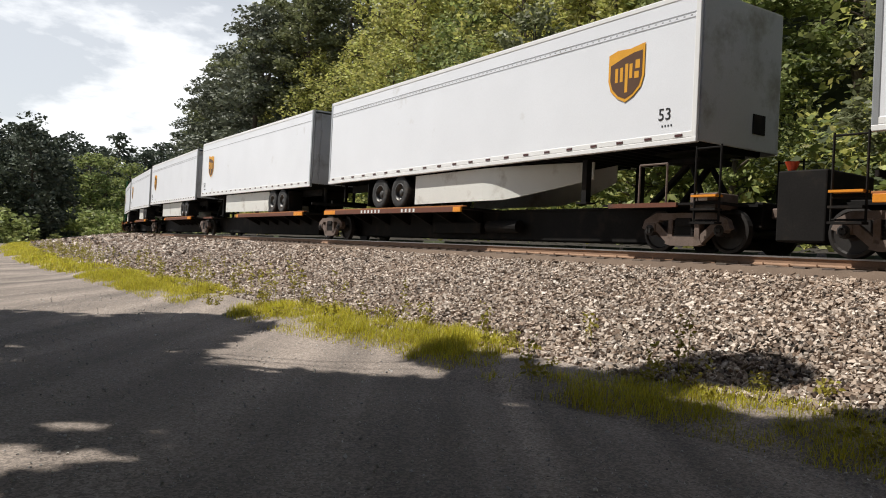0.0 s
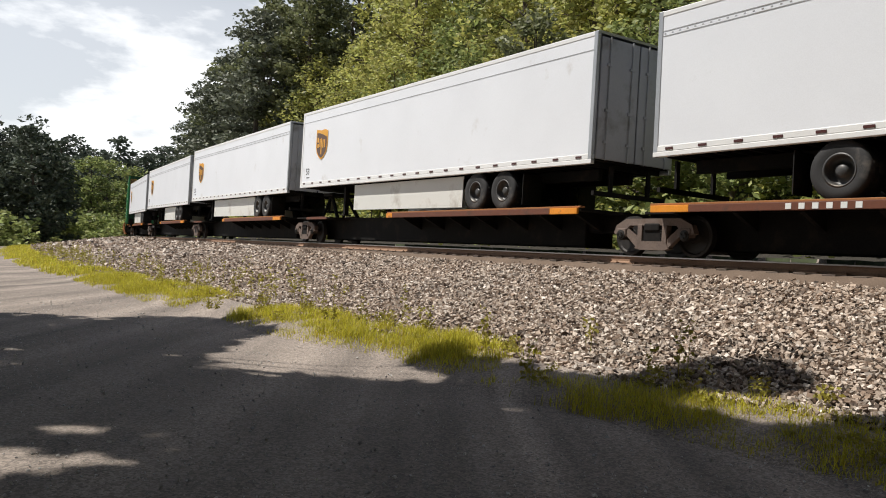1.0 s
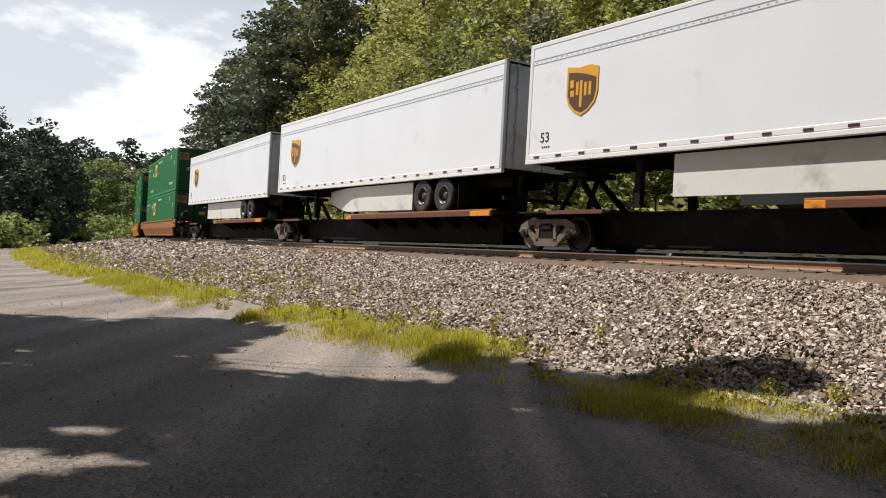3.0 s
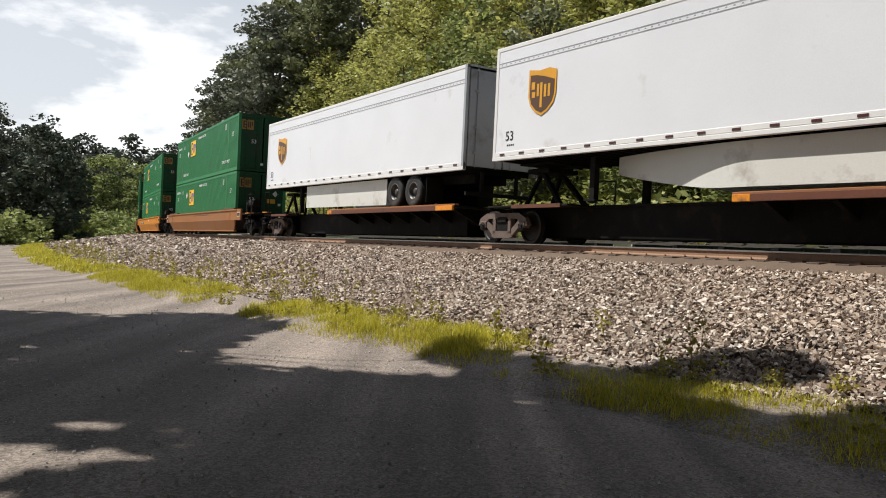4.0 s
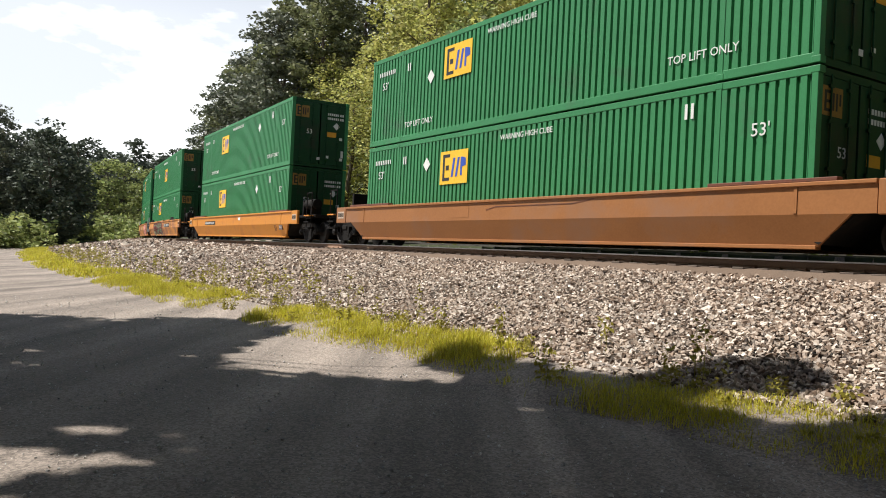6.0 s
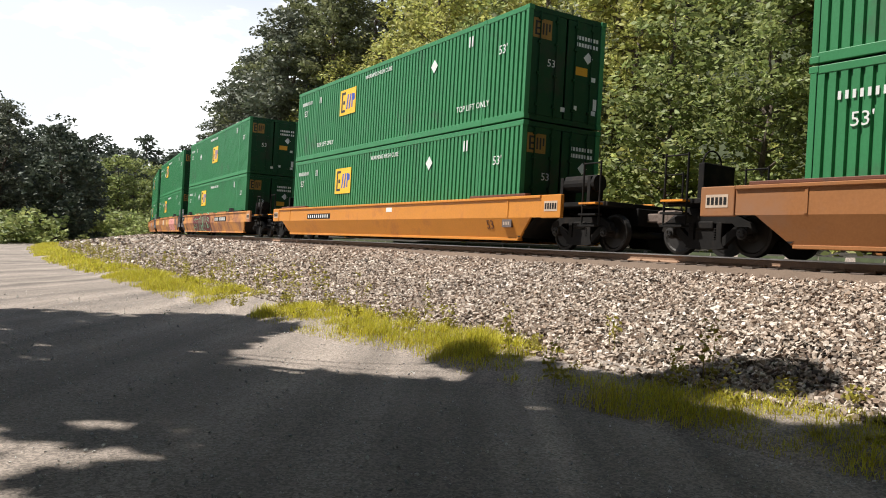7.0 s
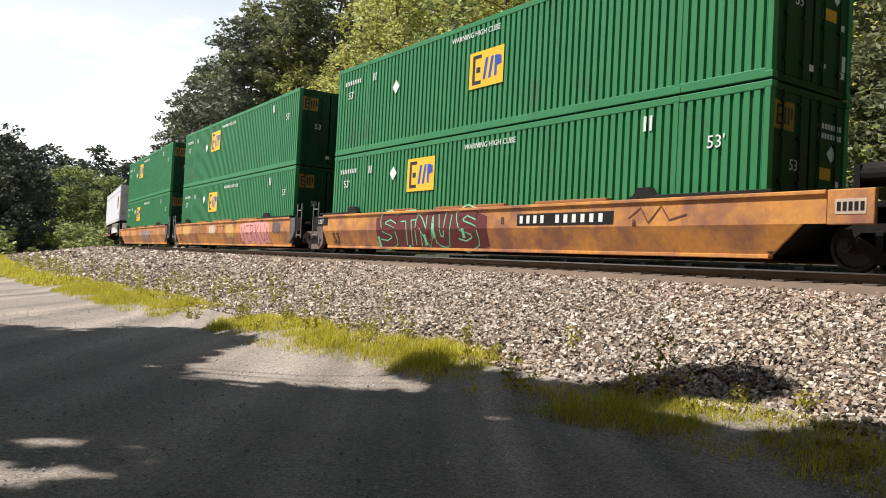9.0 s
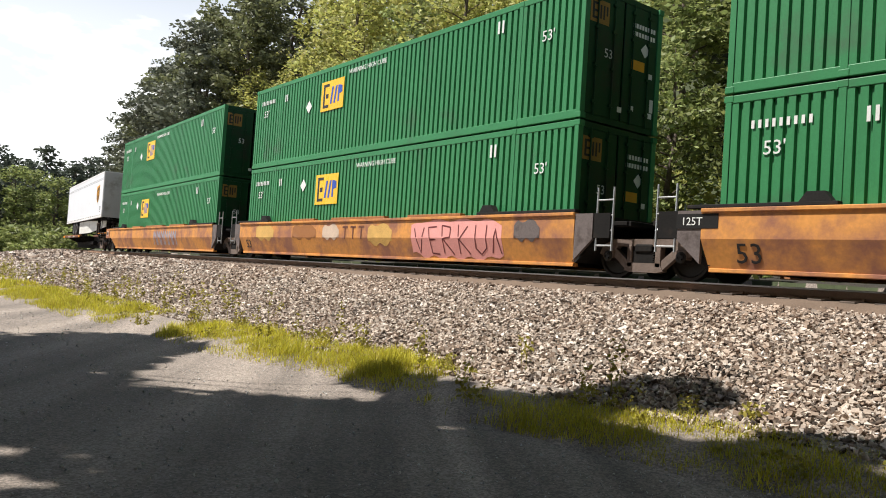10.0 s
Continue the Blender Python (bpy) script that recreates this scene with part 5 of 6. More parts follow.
def make_trailer(axles=(2.85, 4.05), skirt_tip=True, double_line=True):
    """A 53-foot van trailer, nose at +x, wheels at the tail; z from the rail."""
    root = new("semi_trailer")
    Z0, Z1, h = 2.0, 4.92, LEN / 2
    for k in (-1, 1):
        y0, y1 = sorted((k * 1.29, k * 1.26))
        panel = part("side_panel", box(B(), -h + 0.05, h - 0.05, y0, y1, Z0 + 0.2, Z1 - 0.1), WHITE, root)
        bm = B()
        ya, yb = sorted((k * 1.291, k * 1.296))
        box(bm, -h + 0.1, h - 0.1, ya, yb, Z1 - 0.42, Z1 - 0.4)
        if double_line:
            box(bm, -h + 0.1, h - 0.1, ya, yb, Z1 - 0.52, Z1 - 0.5)
            for i in range(90):
                x = -h + 0.15 + i * 0.177
                box(bm, x, x + 0.04, ya, yb, Z1 - 0.47, Z1 - 0.45)
        part("rivet_strip", bm, GREYEND, panel, "grey rivet line below the roof")
        ya, yb = sorted((k * 1.3, k * 1.2))
        part("top_rail", box(B(), -h, h, ya, yb, Z1 - 0.12, Z1, 0.02), RAILWHITE, root)
        rail = part("bottom_rail", box(box(B(), -h, h, ya, yb, Z0 + 0.1, Z0 + 0.22, 0.012), -h, h, *sorted((k * 1.305, k * 1.2)), Z0, Z0 + 0.1, 0.012), RAILWHITE, root, "bright white bottom rail")
        if "mark" not in GEAR:
            GEAR["mark"] = mesh_of("reflector", box(B(), -0.09, 0.09, -0.006, 0.006, -0.024, 0.024), REDLENS)
        for i in range(21):
            part("reflector", GEAR["mark"], None, rail, "", (-h + 0.4 + i * 0.767, k * 1.307, Z0 + 0.155))
        for x in (-h + 0.06, h - 0.06):
            part("corner_post", box(B(), x - 0.06, x + 0.06, *sorted((k * 1.302, k * 1.2)), Z0, Z1, 0.015), RAILWHITE if x > 0 else ALU, root)
        # side skirt under the floor, set in from the side
        x0, x1 = -h + axles[1] + 0.75, h - (3.6 if skirt_tip else 4.4)
        bm, ring = B(), []
        for i in range(25):
            f = i / 24
            x = x0 + (x1 - x0) * f
            inset = 1.11 - (0.72 * max(0.0, (f - 0.5) / 0.5) ** 1.6 if skirt_tip else 0.0)
            low = 1.12 + (0.45 * max(0.0, (f - 0.6) / 0.4) ** 1.3 if skirt_tip else 0.0)
            ring.append([bm.verts.new((x, k * yy, z)) for yy, z in ((inset, 1.97), (inset, low), (inset - 0.03, low), (inset - 0.03, 1.97))])
        for p, q in zip(ring, ring[1:]):
            for j in range(4):
                bm.faces.new((p[j], q[j], q[(j + 1) % 4], p[(j + 1) % 4]))
        bm.faces.new(ring[0])
        bm.faces.new(ring[-1][::-1])
        part("side_skirt", bm, SKIRT, root, "pale side skirt under the floor")
        bm = B()
        box(bm, h - 3.4, h - 3.25, *sorted((k * 0.95, k * 0.8)), 0.98, 1.95)
        box(bm, h - 3.5, h - 3.15, *sorted((k * 1.02, k * 0.74)), 0.94, 0.98)
        part("landing_leg", bm, DARK, root)
        shield(root, k, h - 1.85, 3.6)
        if k < 0:
            lettering("length_mark", "53", 0.34, BADGE_K, root, (h - 0.95, -1.296, 2.5), "black number")
            bars("small_print", h - 0.85, h - 0.55, 2.36, 2.4, 4, BADGE_K, root, -1.294)
        else:
            lettering("length_mark", "53", 0.34, BADGE_K, root, (h - 0.5, 1.296, 2.5), "black number", turn=180)
            bm = B()
            for i in range(4):
                box(bm, h - 0.85 + i * 0.075, h - 0.8 + i * 0.075, 1.291, 1.295, 2.36, 2.4)
            part("small_print", bm, BADGE_K, root)
    part("roof", box(B(), -h, h, -1.25, 1.25, Z1 - 0.05, Z1 + 0.01), ALU, root)
    bm = B()
    box(bm, h - 0.02, h + 0.04, -1.24, 1.24, Z0 + 0.02, Z1 - 0.02, 0.02)
    front = part("front_wall", bm, GREYEND, root, "grey flat front wall")
    part("vent_plate", box(B(), h + 0.045, h + 0.06, 0.35, 0.75, 2.35, 2.75), DARK, front)
    for y in (-0.61, 0.61):
        door = part("rear_door", box(B(), -h - 0.04, -h + 0.01, y - 0.59, y + 0.59, Z0 + 0.12, Z1 - 0.12, 0.015), GREYEND, root)
        bm = B()
        for q in (-0.35, 0.35):
            rod(bm, (-h - 0.07, y + q, Z0 + 0.1), (-h - 0.07, y + q, Z1 - 0.1), 0.016, n=6)
            for z in (Z0 + 0.5, Z0 + 1.2, Z0 + 2.2):
                box(bm, -h - 0.08, -h - 0.04, y + q - 0.07, y + q + 0.07, z - 0.03, z + 0.03)
        part("lock_rod", bm, GREYEND, door)
    if "beam" not in GEAR:
        GEAR["beam"] = mesh_of("floor_beam", box(B(), -0.03, 0.03, -1.19, 1.19, Z0 - 0.02, Z0 + 0.1), DARK)
    for i in range(44):
        part("floor_beam", GEAR["beam"], None, root, "", (-h + 0.3 + i * 0.36, 0, 0))
    part("floor", box(B(), -h + 0.05, h - 0.05, -1.19, 1.19, Z0 + 0.1, Z0 + 0.19), DARK, root)
    bm = B()
    ax0, ax1 = -h + axles[0], -h + axles[1]
    for y in (-0.5, 0.5):
        box(bm, -h + 0.5, -h + 6.2, y - 0.06, y + 0.06, 1.72, 1.98)
        box(bm, ax0 - 0.7, ax1 + 0.7, y - 0.08, y + 0.08, 1.6, 1.74)
    for x in (ax0, ax1):
        rod(bm, (x, -1.0, 1.51), (x, 1.0, 1.51), 0.065, n=10)
        box(bm, x - 0.14, x + 0.14, -0.6, 0.6, 1.5, 1.68)
    part("bogie_frame", bm, DARK, root)
    bm = B()
    box(bm, -h + 0.02, -h + 0.1, -1.15, 1.15, 1.32, 1.42)
    for y in (-0.6, 0.6):
        box(bm, -h + 0.04, -h + 0.1, y - 0.05, y + 0.05, 1.4, 2.0)
    part("underride_guard", bm, DARK, root)
    for y in (-0.92, 0.92):
        part("mudflap", box(B(), ax0 - 0.8, ax0 - 0.78, y - 0.3, y + 0.3, 1.15, 1.9), BLACK, root)
    if "tyre" not in GEAR:
        bm = lathe_y(B(), [(-0.13, 0.27), (-0.15, 0.36), (-0.14, 0.47), (-0.1, 0.505), (0.1, 0.505), (0.14, 0.47), (0.15, 0.36), (0.13, 0.27)], 1, 36)
        for i in range(36):
            a = 2 * math.pi * i / 36
            c, s = math.cos(a), math.sin(a)
            for y in (-0.07, 0.03):
                v = [bm.verts.new((c * r - s * w, yy, s * r + c * w)) for r, w, yy in ((0.5, -0.03, y), (0.5, 0.03, y), (0.513, 0.03, y), (0.513, -0.03, y))]
                u = [bm.verts.new((p.co.x, y + 0.04, p.co.z)) for p in v]
                bm.faces.new((v[3], v[2], u[2], u[3]))
                bm.faces.new((v[0], v[3], u[3], u[0]))
                bm.faces.new((v[2], v[1], u[1], u[2]))
        GEAR["tyre"] = mesh_of("tyre", bm, TYRE, True)
        GEAR["rim"] = mesh_of("rim", lathe_y(B(), [(0.125, 0.275), (0.135, 0.285), (0.13, 0.25), (0.03, 0.235), (-0.02, 0.2), (0.0, 0.12), (0.05, 0.11), (0.08, 0.08), (0.08, 0.0)], 1, 28), HUB, True)
    for x in (ax0, ax1):
        for k in (-1, 1):
            for y, dish in ((1.09, 1), (0.76, -1)):
                w = part("wheel", GEAR["tyre"], None, root, "dusty black rubber tyre", (x, k * y, 1.512))
                r = part("rim", GEAR["rim"], None, w, "pale grey steel rim")
                r.rotation_euler = (0, 0, 0 if k * dish > 0 else math.pi)
    part("kingpin_plate", box(B(), h - 1.6, h - 0.3, -0.6, 0.6, Z0 - 0.06, Z0 - 0.02), DARK, root)
    return root


# ---- spine cars under the trailers ----
def make_spine(front, rear, half):
    """One platform of an articulated spine car; trailer nose towards +x."""
    root = new("spine_car")
    root["paint"] = "orange"
    tail = -LEN / 2
    bm = B()
    box(bm, -half + 1.6, half - 1.6, -0.45, 0.45, 0.16, 0.92, 0.03)
    box(bm, -half + 0.4, half - 0.4, -0.34, 0.34, 0.5, 0.92, 0.03)
    box(bm, -half + 0.4, half - 0.4, -0.5, 0.5, 0.9, 0.95)
    part("spine_beam", bm, DARK, root)
    deck = part("wheel_platform", box(B(), tail + 0.1, tail + 8.75, -1.42, 1.42, 0.93, 0.985), DARK, root, "dark flat wheel platform")
    for k in (-1, 1):
        y0, y1 = sorted((k * 1.43, k * 1.49))
        edge = part("platform_edge", box(B(), tail + 1.05, tail + 8.35, y0, y1, 0.85, 0.99, 0.008), BROWN, deck, "brown painted edge")
        for a, b in ((tail + 0.15, tail + 1.05), (tail + 8.35, tail + 8.72)):
            part("edge_strip", box(B(), a, b, y0, y1, 0.85, 0.985, 0.008), AMBER, deck, "amber painted edge")
        y2, y3 = sorted((k * 1.3, k * 1.44))
        part("platform_lip", box(B(), tail + 0.1, tail + 8.75, y2, y3, 0.99, 1.03, 0.008), TAN, deck)
    bars("edge_writing", tail + 5.6, tail + 6.5, 0.87, 0.97, 4, MARK, root, -1.492, "unreadable white marks")
    bars("edge_writing", tail + 3.0, tail + 4.4, 0.87, 0.97, 6, MARK, root, -1.492, "unreadable white number")
    for i in range(7):
        x = tail + 0.5 + i * 1.3
        for k in (-1, 1):
            bm = B()
            v = [(x - 0.05, k * 0.35, 0.5), (x - 0.05, k * 1.15, 0.85), (x - 0.05, k * 1.15, 0.93), (x - 0.05, k * 0.35, 0.93)]
            a = [bm.verts.new(p) for p in v]
            b = [bm.verts.new((p[0] + 0.1, p[1], p[2])) for p in v]
            bm.faces.new(a)
            bm.faces.new(b[::-1])
            for j in range(4):
                bm.faces.new((a[j], b[j], b[(j + 1) % 4], a[(j + 1) % 4]))
            part("arm", bm, DARK, root)
    hx = LEN / 2 - 0.9
    bm = B()
    for y in (-0.45, 0.45):
        rod(bm, (hx - 0.9, y, 0.95), (hx, y * 0.7, 1.86), 0.075, n=8)
        rod(bm, (hx + 0.5, y, 0.95), (hx, y * 0.7, 1.86), 0.06, n=8)
    box(bm, hx - 0.45, hx + 0.4, -0.5, 0.5, 1.82, 1.94, 0.03)
    part("hitch", bm, DARK, root, "dark fold-up trailer hitch")
    bm = B()
    box(bm, half - 3.6, half - 0.6, -1.3, 1.3, 0.9, 0.94)
    part("walkway", bm, DARK, root)
    for y in (-1.31, 1.31):
        part("walkway_edge", box(B(), half - 3.4, half - 1.6, y - 0.03, y + 0.03, 0.86, 0.95), BROWN, root)
    box_ = part("valve_box", box(B(), half - 1.35, half - 0.75, -1.25, -0.6, 0.82, 1.12, 0.02), TRUCK, root)
    part("tag_plate", box(B(), half - 1.15, half - 0.95, -1.262, -1.252, 0.92, 1.06), MARK, box_)
    bm = B()
    for x in (half - 2.6, half - 1.9):
        rod(bm, (x, -1.28, 0.94), (x, -1.28, 1.72), 0.022, n=6)
    rod(bm, (half - 2.6, -1.28, 1.72), (half - 1.9, -1.28, 1.72), 0.022, n=6)
    part("handrail", bm, TRUCK, root)
    bm = B()
    box(bm, -2.0, 0.4, -0.62, -0.4, 0.3, 0.62, 0.03)
    rod(bm, (0.8, -0.62, 0.5), (2.1, -0.62, 0.5), 0.16, n=14)
    part("brake_gear", bm, DARK, root)
    if front == "coupler":
        rails_and_coupler(root, 1, half - 2.4)
        make_truck(root, half - 1.6)
    else:
        make_truck(root, half)
    if rear == "coupler":
        rails_and_coupler(root, -1, half - 2.4)
        make_truck(root, -half + 1.6)
    tagged(root, "articulated dark steel spine car with an amber-edged wheel platform", "spine car", "trailer cars")
    return root


MOVERS = []      # thing, middle of its car behind the mark, half wheelbase, pose within the car


def make_train():
    noses = {}
    flip = pose(0, 0, 0, 0, 0, 180)
    plain, dotted = make_trailer((3.2, 4.4), False, False), make_trailer((2.85, 4.05), True, True)
    nose_r = make_trailer((3.75, 5.0), True, True)
    square = make_trailer((2.85, 4.05), False, True)
    words = "white van trailer with a brown and gold shield badge"
    # far end of each trailer behind the mark, nose ahead?, its kind
    loads = ((-110.5, True, nose_r), (-91.1, True, nose_r), (-73.2, False, plain), (-55.7, False, square), (-38.6, False, dotted), (-21.1, False, square), (108.15, True, nose_r))
    for i, (u, ahead, kind) in enumerate(loads):
        mid = u - LEN / 2
        tilt = pose(0, 0, 0.03, 0, -0.45, 0)
        t = copy_thing(kind, Matrix())
        tagged(t, words if ahead or i != 2 else "white smooth-sided van trailer with a brown shield badge", "trailer", "white trailers")
        m = tilt if ahead else flip @ tilt
        MOVERS.append((t, mid, 8.6, m))
    for k in (plain, dotted, nose_r, square):
        drop(k)
    # platforms: joints lie between the trailers
    for lo, hi, u, ahead, front, rear in ((-110.0, -128.5, -110.5, True, "joint", "coupler"), (-91.3, -109.6, -91.1, True, "coupler", "joint"), (-73.9, -91.3, -73.2, False, "joint", "joint"),
                                          (-56.3, -73.9, -55.7, False, "joint", "joint"), (-38.95, -56.3, -38.6, False, "joint", "joint"),
                                          (-20.0, -38.95, -21.1, False, "joint", "coupler"), (109.6, 90.9, 108.15, True, "coupler", "joint")):
        mid = u - LEN / 2
        half = 8.75
        if ahead:
            half = 9.3 if "coupler" in (front, rear) else 8.75
            c = make_spine(front, rear, half)
            if rear == "coupler":
                # plain black block at the rear end, below the red lamp
                part("end_cabinet", box(B(), -9.9, -9.0, -0.8, 0.8, 0.25, 1.5, 0.03), DARK, c, "tall black block at the car's end")
                part("end_lamp", rod(B(), (-9.7, -0.7, 1.42), (-9.7, -0.7, 1.66), 0.03, 0.13, 12), REDBOX, c, "small red lamp housing")
            MOVERS.append((c, mid, 8.75, Matrix()))
        else:
            # the platform turned about: its own front lies to the rear
            c = make_spine("coupler" if rear == "coupler" else "bare", "joint", half)
            if rear != "coupler":
                for o in [o for o in c.children if o.name.startswith("truck")]:
                    for q in (*o.children_recursive, o):
                        WHEELSETS[:] = [w for w in WHEELSETS if w[0] != q]
                        bpy.data.objects.remove(q)
            make_truck(c, -(8.75 + 0.98))
            c["turned"] = 1
            MOVERS.append((c, mid, half, flip))
    proto = make_container()
    cars = ((0.0, "tan", TAN, "coupler", "coupler", "faded tan-orange well car carrying two stacked green containers"),
            (23.94, "orange", ORANGE, "coupler", "coupler", "clean orange well car carrying two stacked green containers"),
            (47.70, "rust", RUSTED, "coupler", "joint", "rust-patched orange well car with maroon and mint graffiti"),
            (67.21, "rust", RUSTED, "joint", "joint", "rust-patched orange well car with pink graffiti lettering"),
            (86.67, "rust", RUSTED, "joint", "coupler", "rust-patched orange well car with grey-blue graffiti"))
    logos = (((4.55, 1.45), (4.5, 1.58)), ((4.4, 1.4), (4.45, 1.42)), ((4.65, 1.5), (7.46, 1.1)), ((5.0, 1.45), (4.95, 1.5)), ((4.6, 1.45), (4.9, 1.5)))
    spots = ((((3.77, 2.1),), ((3.77, 1.8),)), (((11.5, 2.1),), ((11.5, 2.1),)), (((3.85, 2.1),), ((3.76, 1.78),)), (((4.14, 2.12),), ((4.14, 1.78),)), (((3.8, 2.1),), ((3.8, 1.8),)))
    for i, (u, paint, mat, front, rear, words) in enumerate(cars):
        mid = u - LEN / 2
        car = make_well(paint, mat, front, rear, words)
        MOVERS.append((car, mid, 9.0, Matrix()))
        decorate(car, i)
        for level in (0, 1):
            c = copy_thing(proto, Matrix())
            tagged(c, "green corrugated container with yellow badge, " + ("stacked on another" if level else "in a well car"), "container", "green containers")
            mark_container(c, logos[i][level], spots[i][level], 7.4 if level == 0 else 6.6, 12.9 if level and i in (0, 1) else None)
            MOVERS.append((c, mid, 9.0, pose(0, 0, 0.35 + 2.945 * level)))
    drop(proto)


def decorate(car, i):
    """Writing and graffiti on the near sides of the well cars."""
    L = -8.075
    if i == 1:
        p = part("number_panel", box(B(), L + 2.2, L + 4.55, -1.507, -1.502, 0.8, 1.0), BLACK, car)
        bars("number_mark", L + 2.3, L + 4.45, 0.84, 0.96, 10, MARK, p, -1.508, "white number")
        lettering("length_mark", "53", 0.34, BROWN, car, (L + 15.0, side_y(0.46) - 0.008, 0.46), tilt=17.5)
        part("data_plate", box(B(), L + 15.75, L + 16.15, -1.49, -1.42, 0.5, 0.7), GREYSTEEL, car, "dark data plate")
        bars("plate_writing", L + 15.8, L + 16.1, 0.56, 0.64, 4, PALESP, car, -1.491)
        part("faded_sticker", box(B(), L + 9.2, L + 9.6, -1.506, -1.502, 0.98, 1.12), MARK, car)
    if i == 0:
        bm = B()
        stroke(bm, [(L + 7.2, 1.0), (L + 7.6, 1.08), (L + 10.5, 1.08), (L + 11.2, 1.17)], 0.02)
        part("seam_line", bm, BROWN, car)
        part("faded_sticker", box(B(), L + 5.4, L + 6.4, -1.506, -1.502, 0.82, 1.12), TAN, car)
    if i == 2:
        p = part("number_panel", box(B(), L + 9.9, L + 12.9, -1.507, -1.502, 0.79, 1.06), BLACK, car)
        bars("number_mark", L + 10.0, L + 10.95, 0.84, 1.02, 4, MARK, p, -1.508, "white letters")
        bars("number_mark", L + 11.2, L + 12.75, 0.84, 1.02, 6, MARK, p, -1.508, "white number")
        lettering("end_letter", "B", 0.24, BADGE_K, car, (L + 9.3, -1.506, 0.84))
        lettering("length_mark", "53", 0.5, BADGE_K, car, (L + 0.4, side_y(0.34) - 0.008, 0.34), tilt=17.5)
        p = part("limit_panel", box(B(), L - 0.72, L + 0.1, -1.507, -1.502, 0.92, 1.18), BLACK, car)
        lettering("limit_mark", "125T", 0.2, MARK, p, (L - 0.62, -1.509, 0.98))
        bm = B()
        patch(bm, L + 3.35, L + 8.75, 0.22, 1.19)
        part("graffiti_field", bm, MAROON, car, "maroon spray-painted field")
        shapes = ([(4.55, 1.0), (4.2, 1.12), (3.75, 1.02), (3.8, 0.78), (4.3, 0.66), (4.35, 0.42), (3.95, 0.3), (3.55, 0.34)], [(4.75, 1.06), (5.55, 1.1)], [(5.15, 1.08), (5.2, 0.7), (5.1, 0.28)],
                  [(5.6, 0.3), (5.7, 1.02), (6.15, 0.4), (6.25, 1.05)], [(6.55, 1.08), (6.6, 0.45), (6.95, 0.38), (7.15, 1.1)],
                  [(8.35, 1.05), (7.95, 1.16), (7.6, 1.02), (7.7, 0.8), (8.2, 0.68), (8.25, 0.42), (7.85, 0.3), (7.5, 0.36)])
        mint, body = B(), B()
        for n, pts in enumerate(shapes):
            stroke(mint, [(L + x, 0.72 + (z - 0.7) * 1.08) for x, z in pts], 0.31, 0.009 + 0.0004 * n)
            stroke(body, [(L + x, 0.72 + (z - 0.7) * 1.08) for x, z in pts], 0.235, 0.013 + 0.0004 * n)
        for x, z0, z1 in ((3.45, 0.55, 0.22), (5.1, 0.3, 0.18), (5.95, 0.6, 0.3), (6.4, 0.9, 0.5), (7.75, 0.75, 0.5)):
            stroke(mint, [(L + x, z0), (L + x + 0.03, z1)], 0.11, 0.017)
        part("graffiti_line", mint, MINT, car, "mint green spray-painted outlines")
        part("graffiti_shape", body, MAROON, car, "maroon spray-painted letter shapes")
        bm = B()
        patch(bm, L + 13.4, L + 13.5, 0.8, 0.85)
        for pts in ([(13.3, 0.9), (13.6, 1.1), (13.8, 0.8), (14.1, 1.12), (14.3, 0.85), (14.7, 0.95)],):
            stroke(bm, [(L + a, b) for a, b in pts], 0.03, 0.008)
        part("graffiti_scrawl", bm, BROWN, car)
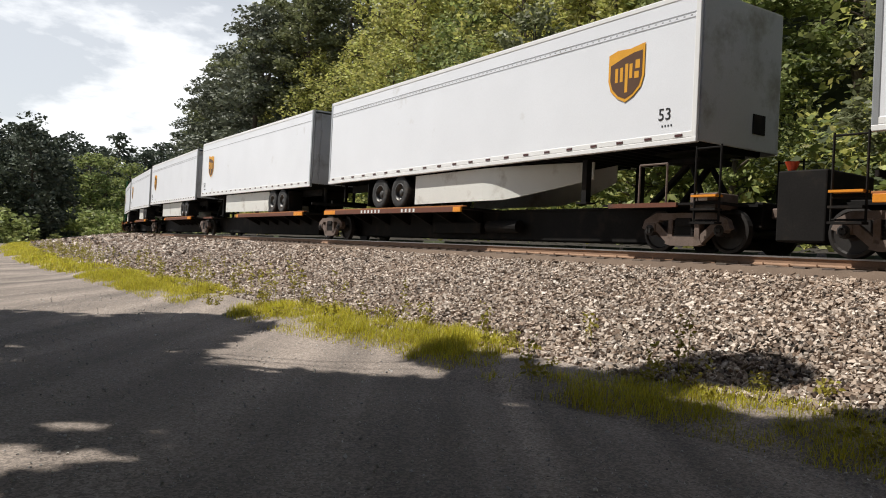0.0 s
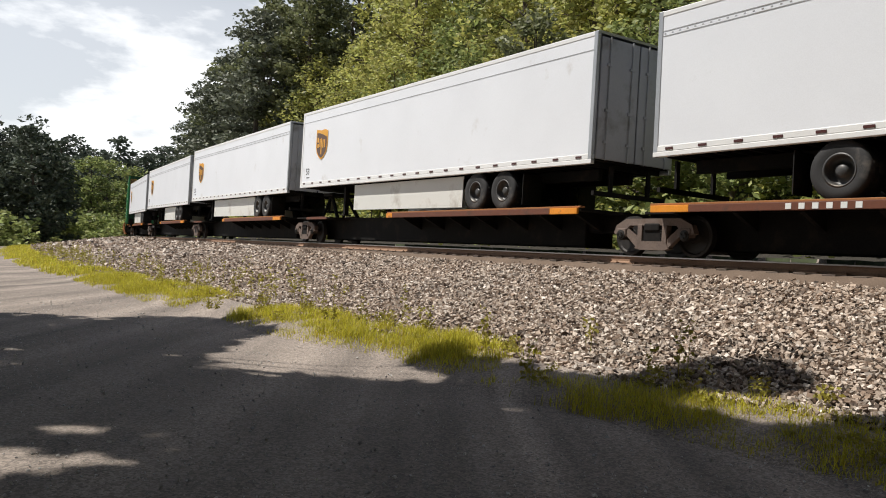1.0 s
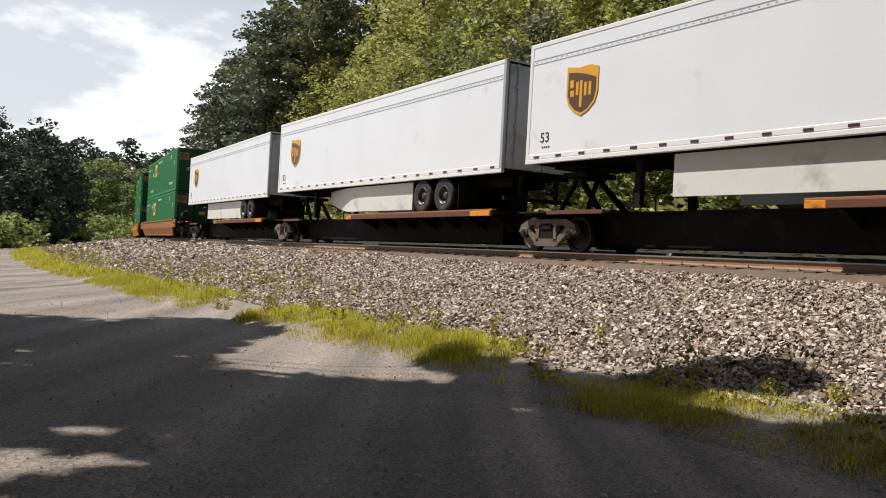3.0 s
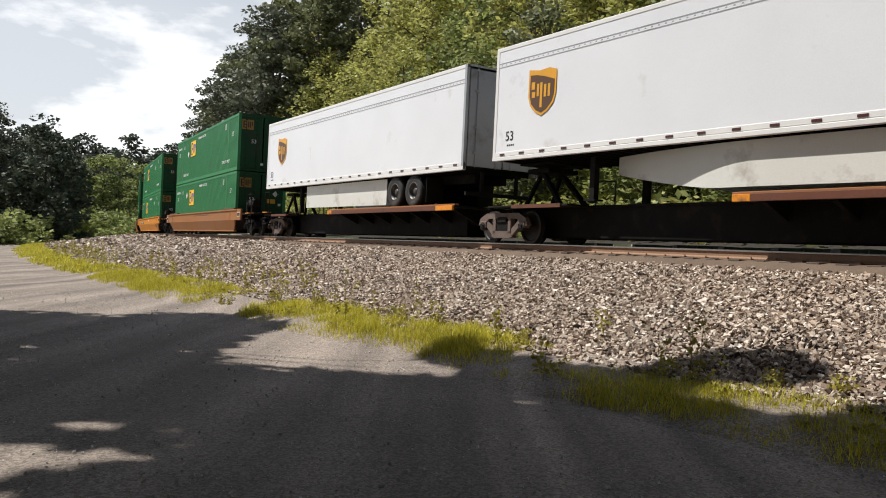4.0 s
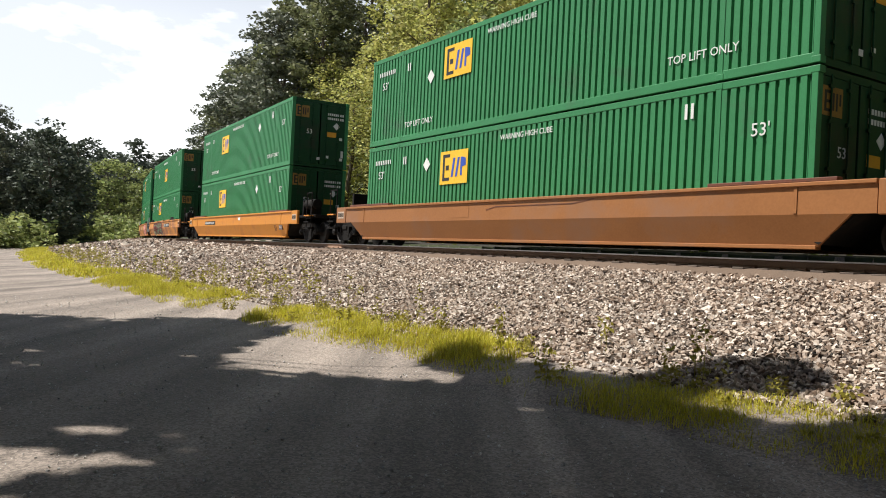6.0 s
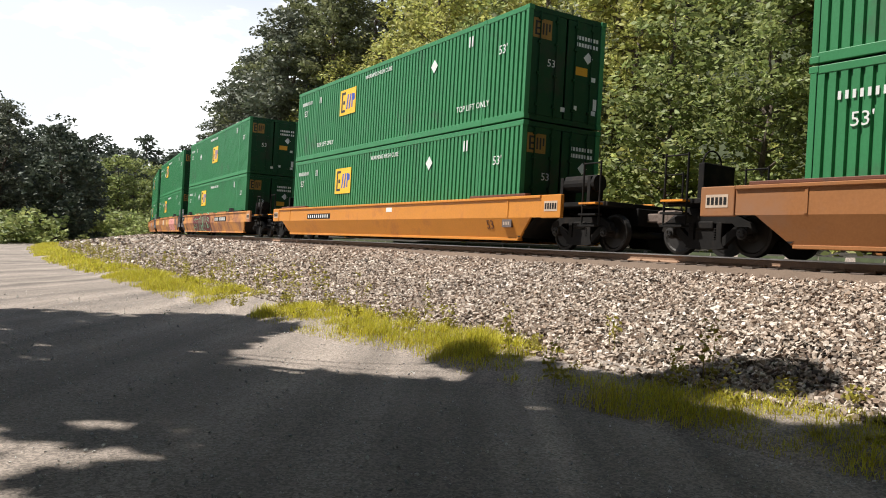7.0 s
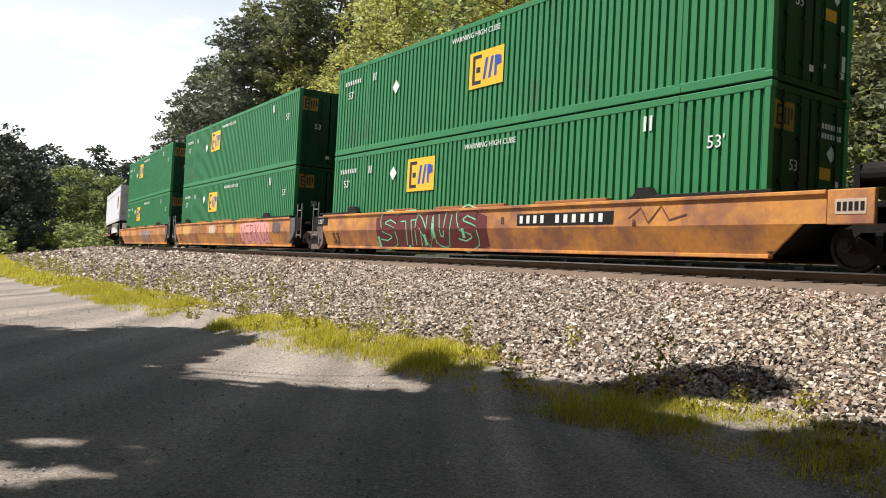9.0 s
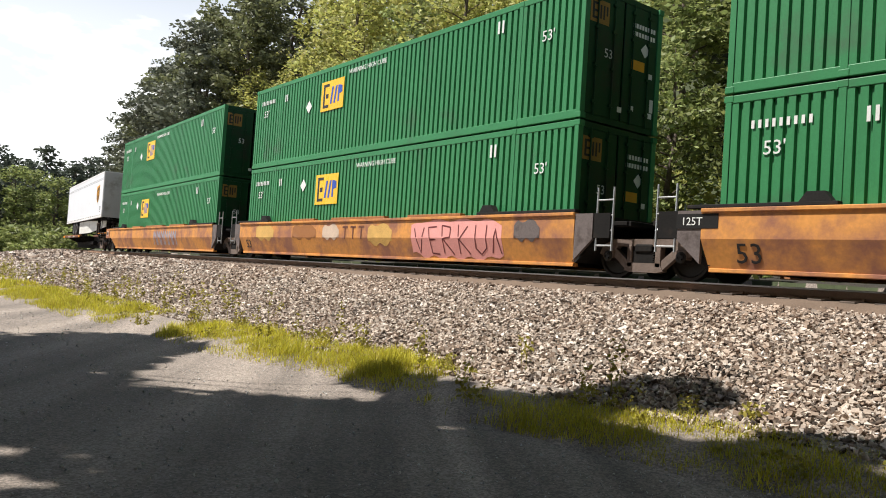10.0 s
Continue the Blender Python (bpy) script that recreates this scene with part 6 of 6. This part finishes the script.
    if i == 3:
        bm = B()
        patch(bm, L + 10.7, L + 14.2, 0.26, 1.17)
        part("graffiti_field", bm, PINK, car, "pink spray-painted field")
        bm = B()
        letters = ([(0.0, 0.98), (0.2, 0.35), (0.42, 1.0)], [(0.95, 1.02), (0.6, 1.0), (0.66, 0.7), (0.9, 0.7), (0.66, 0.68), (0.7, 0.36), (1.0, 0.34)],
                   [(1.2, 0.36), (1.16, 1.05), (1.5, 1.0), (1.48, 0.76), (1.2, 0.72), (1.58, 0.34)], [(1.8, 1.06), (1.82, 0.36)], [(2.15, 1.02), (1.84, 0.7), (2.2, 0.36)],
                   [(2.45, 1.04), (2.42, 0.5), (2.6, 0.36), (2.8, 0.5), (2.84, 1.04)], [(3.0, 0.4), (3.15, 0.95), (3.3, 0.38)])
        for n, pts in enumerate(letters):
            stroke(bm, [(L + 10.85 + x, z) for x, z in pts], 0.035, 0.009 + 0.0004 * n)
        part("graffiti_line", bm, MAROON, car, "dark spray-painted letter outlines")
        for n, (x0, x1, z0, z1, m) in enumerate(((1.2, 2.6, 0.66, 1.16, YELLOWSP), (4.0, 5.6, 0.8, 1.14, TAN), (6.0, 7.0, 0.78, 1.12, PALESP), (8.6, 9.8, 0.55, 1.1, YELLOWSP), (14.6, 15.4, 0.8, 1.12, GREYSTEEL))):
            bm = B()
            patch(bm, L + x0, L + x1, min(z0, 0.7), max(z1, 0.8), 0.004 + 0.0003 * n, 12)
            part("paint_blotch", bm, m, car, "worn blotch of old paint")
        bm = B()
        for k in range(3):
            x = L + 7.2 + k * 0.45
            stroke(bm, [(x, 1.05), (x + 0.3, 1.05)], 0.06)
            stroke(bm, [(x + 0.15, 1.05), (x + 0.15, 0.7)], 0.06)
        part("graffiti_tag", bm, BROWN, car)
        lettering("length_mark", "53", 0.42, BADGE_K, car, (L + 0.3, side_y(0.38) - 0.008, 0.38), tilt=17.5)
    if i == 4:
        bm = B()
        for k in range(6):
            x = L + 8.0 + k * 0.62
            stroke(bm, [(x, 0.4), (x + 0.1, 1.05), (x + 0.35, 0.75), (x + 0.45, 1.05), (x + 0.5, 0.4)], 0.09)
        part("graffiti_line", bm, BLUESP, car, "grey-blue spray-painted letter shapes")


make_train()


# ---- the bank's many pieces ----
bank = make_bank()
make_rails(bank)
make_stones(bank)


def motions():
    times = [i * 0.25 for i in range(41)]
    for thing, mid, half, offset in MOVERS:
        walk(thing, [(t, car_pose(mid, t, half) @ offset) for t in times])
    start = train_s(0)
    for ws, k in WHEELSETS:
        way = 1 if ws.parent.parent.get("turned", 0) == 0 else -1
        walk(ws, [(i / 30, pose(k, 0, 0.42, 0, way * math.degrees((start - train_s(i / 30)) / 0.42), 0)) for i in range(301)])


motions()
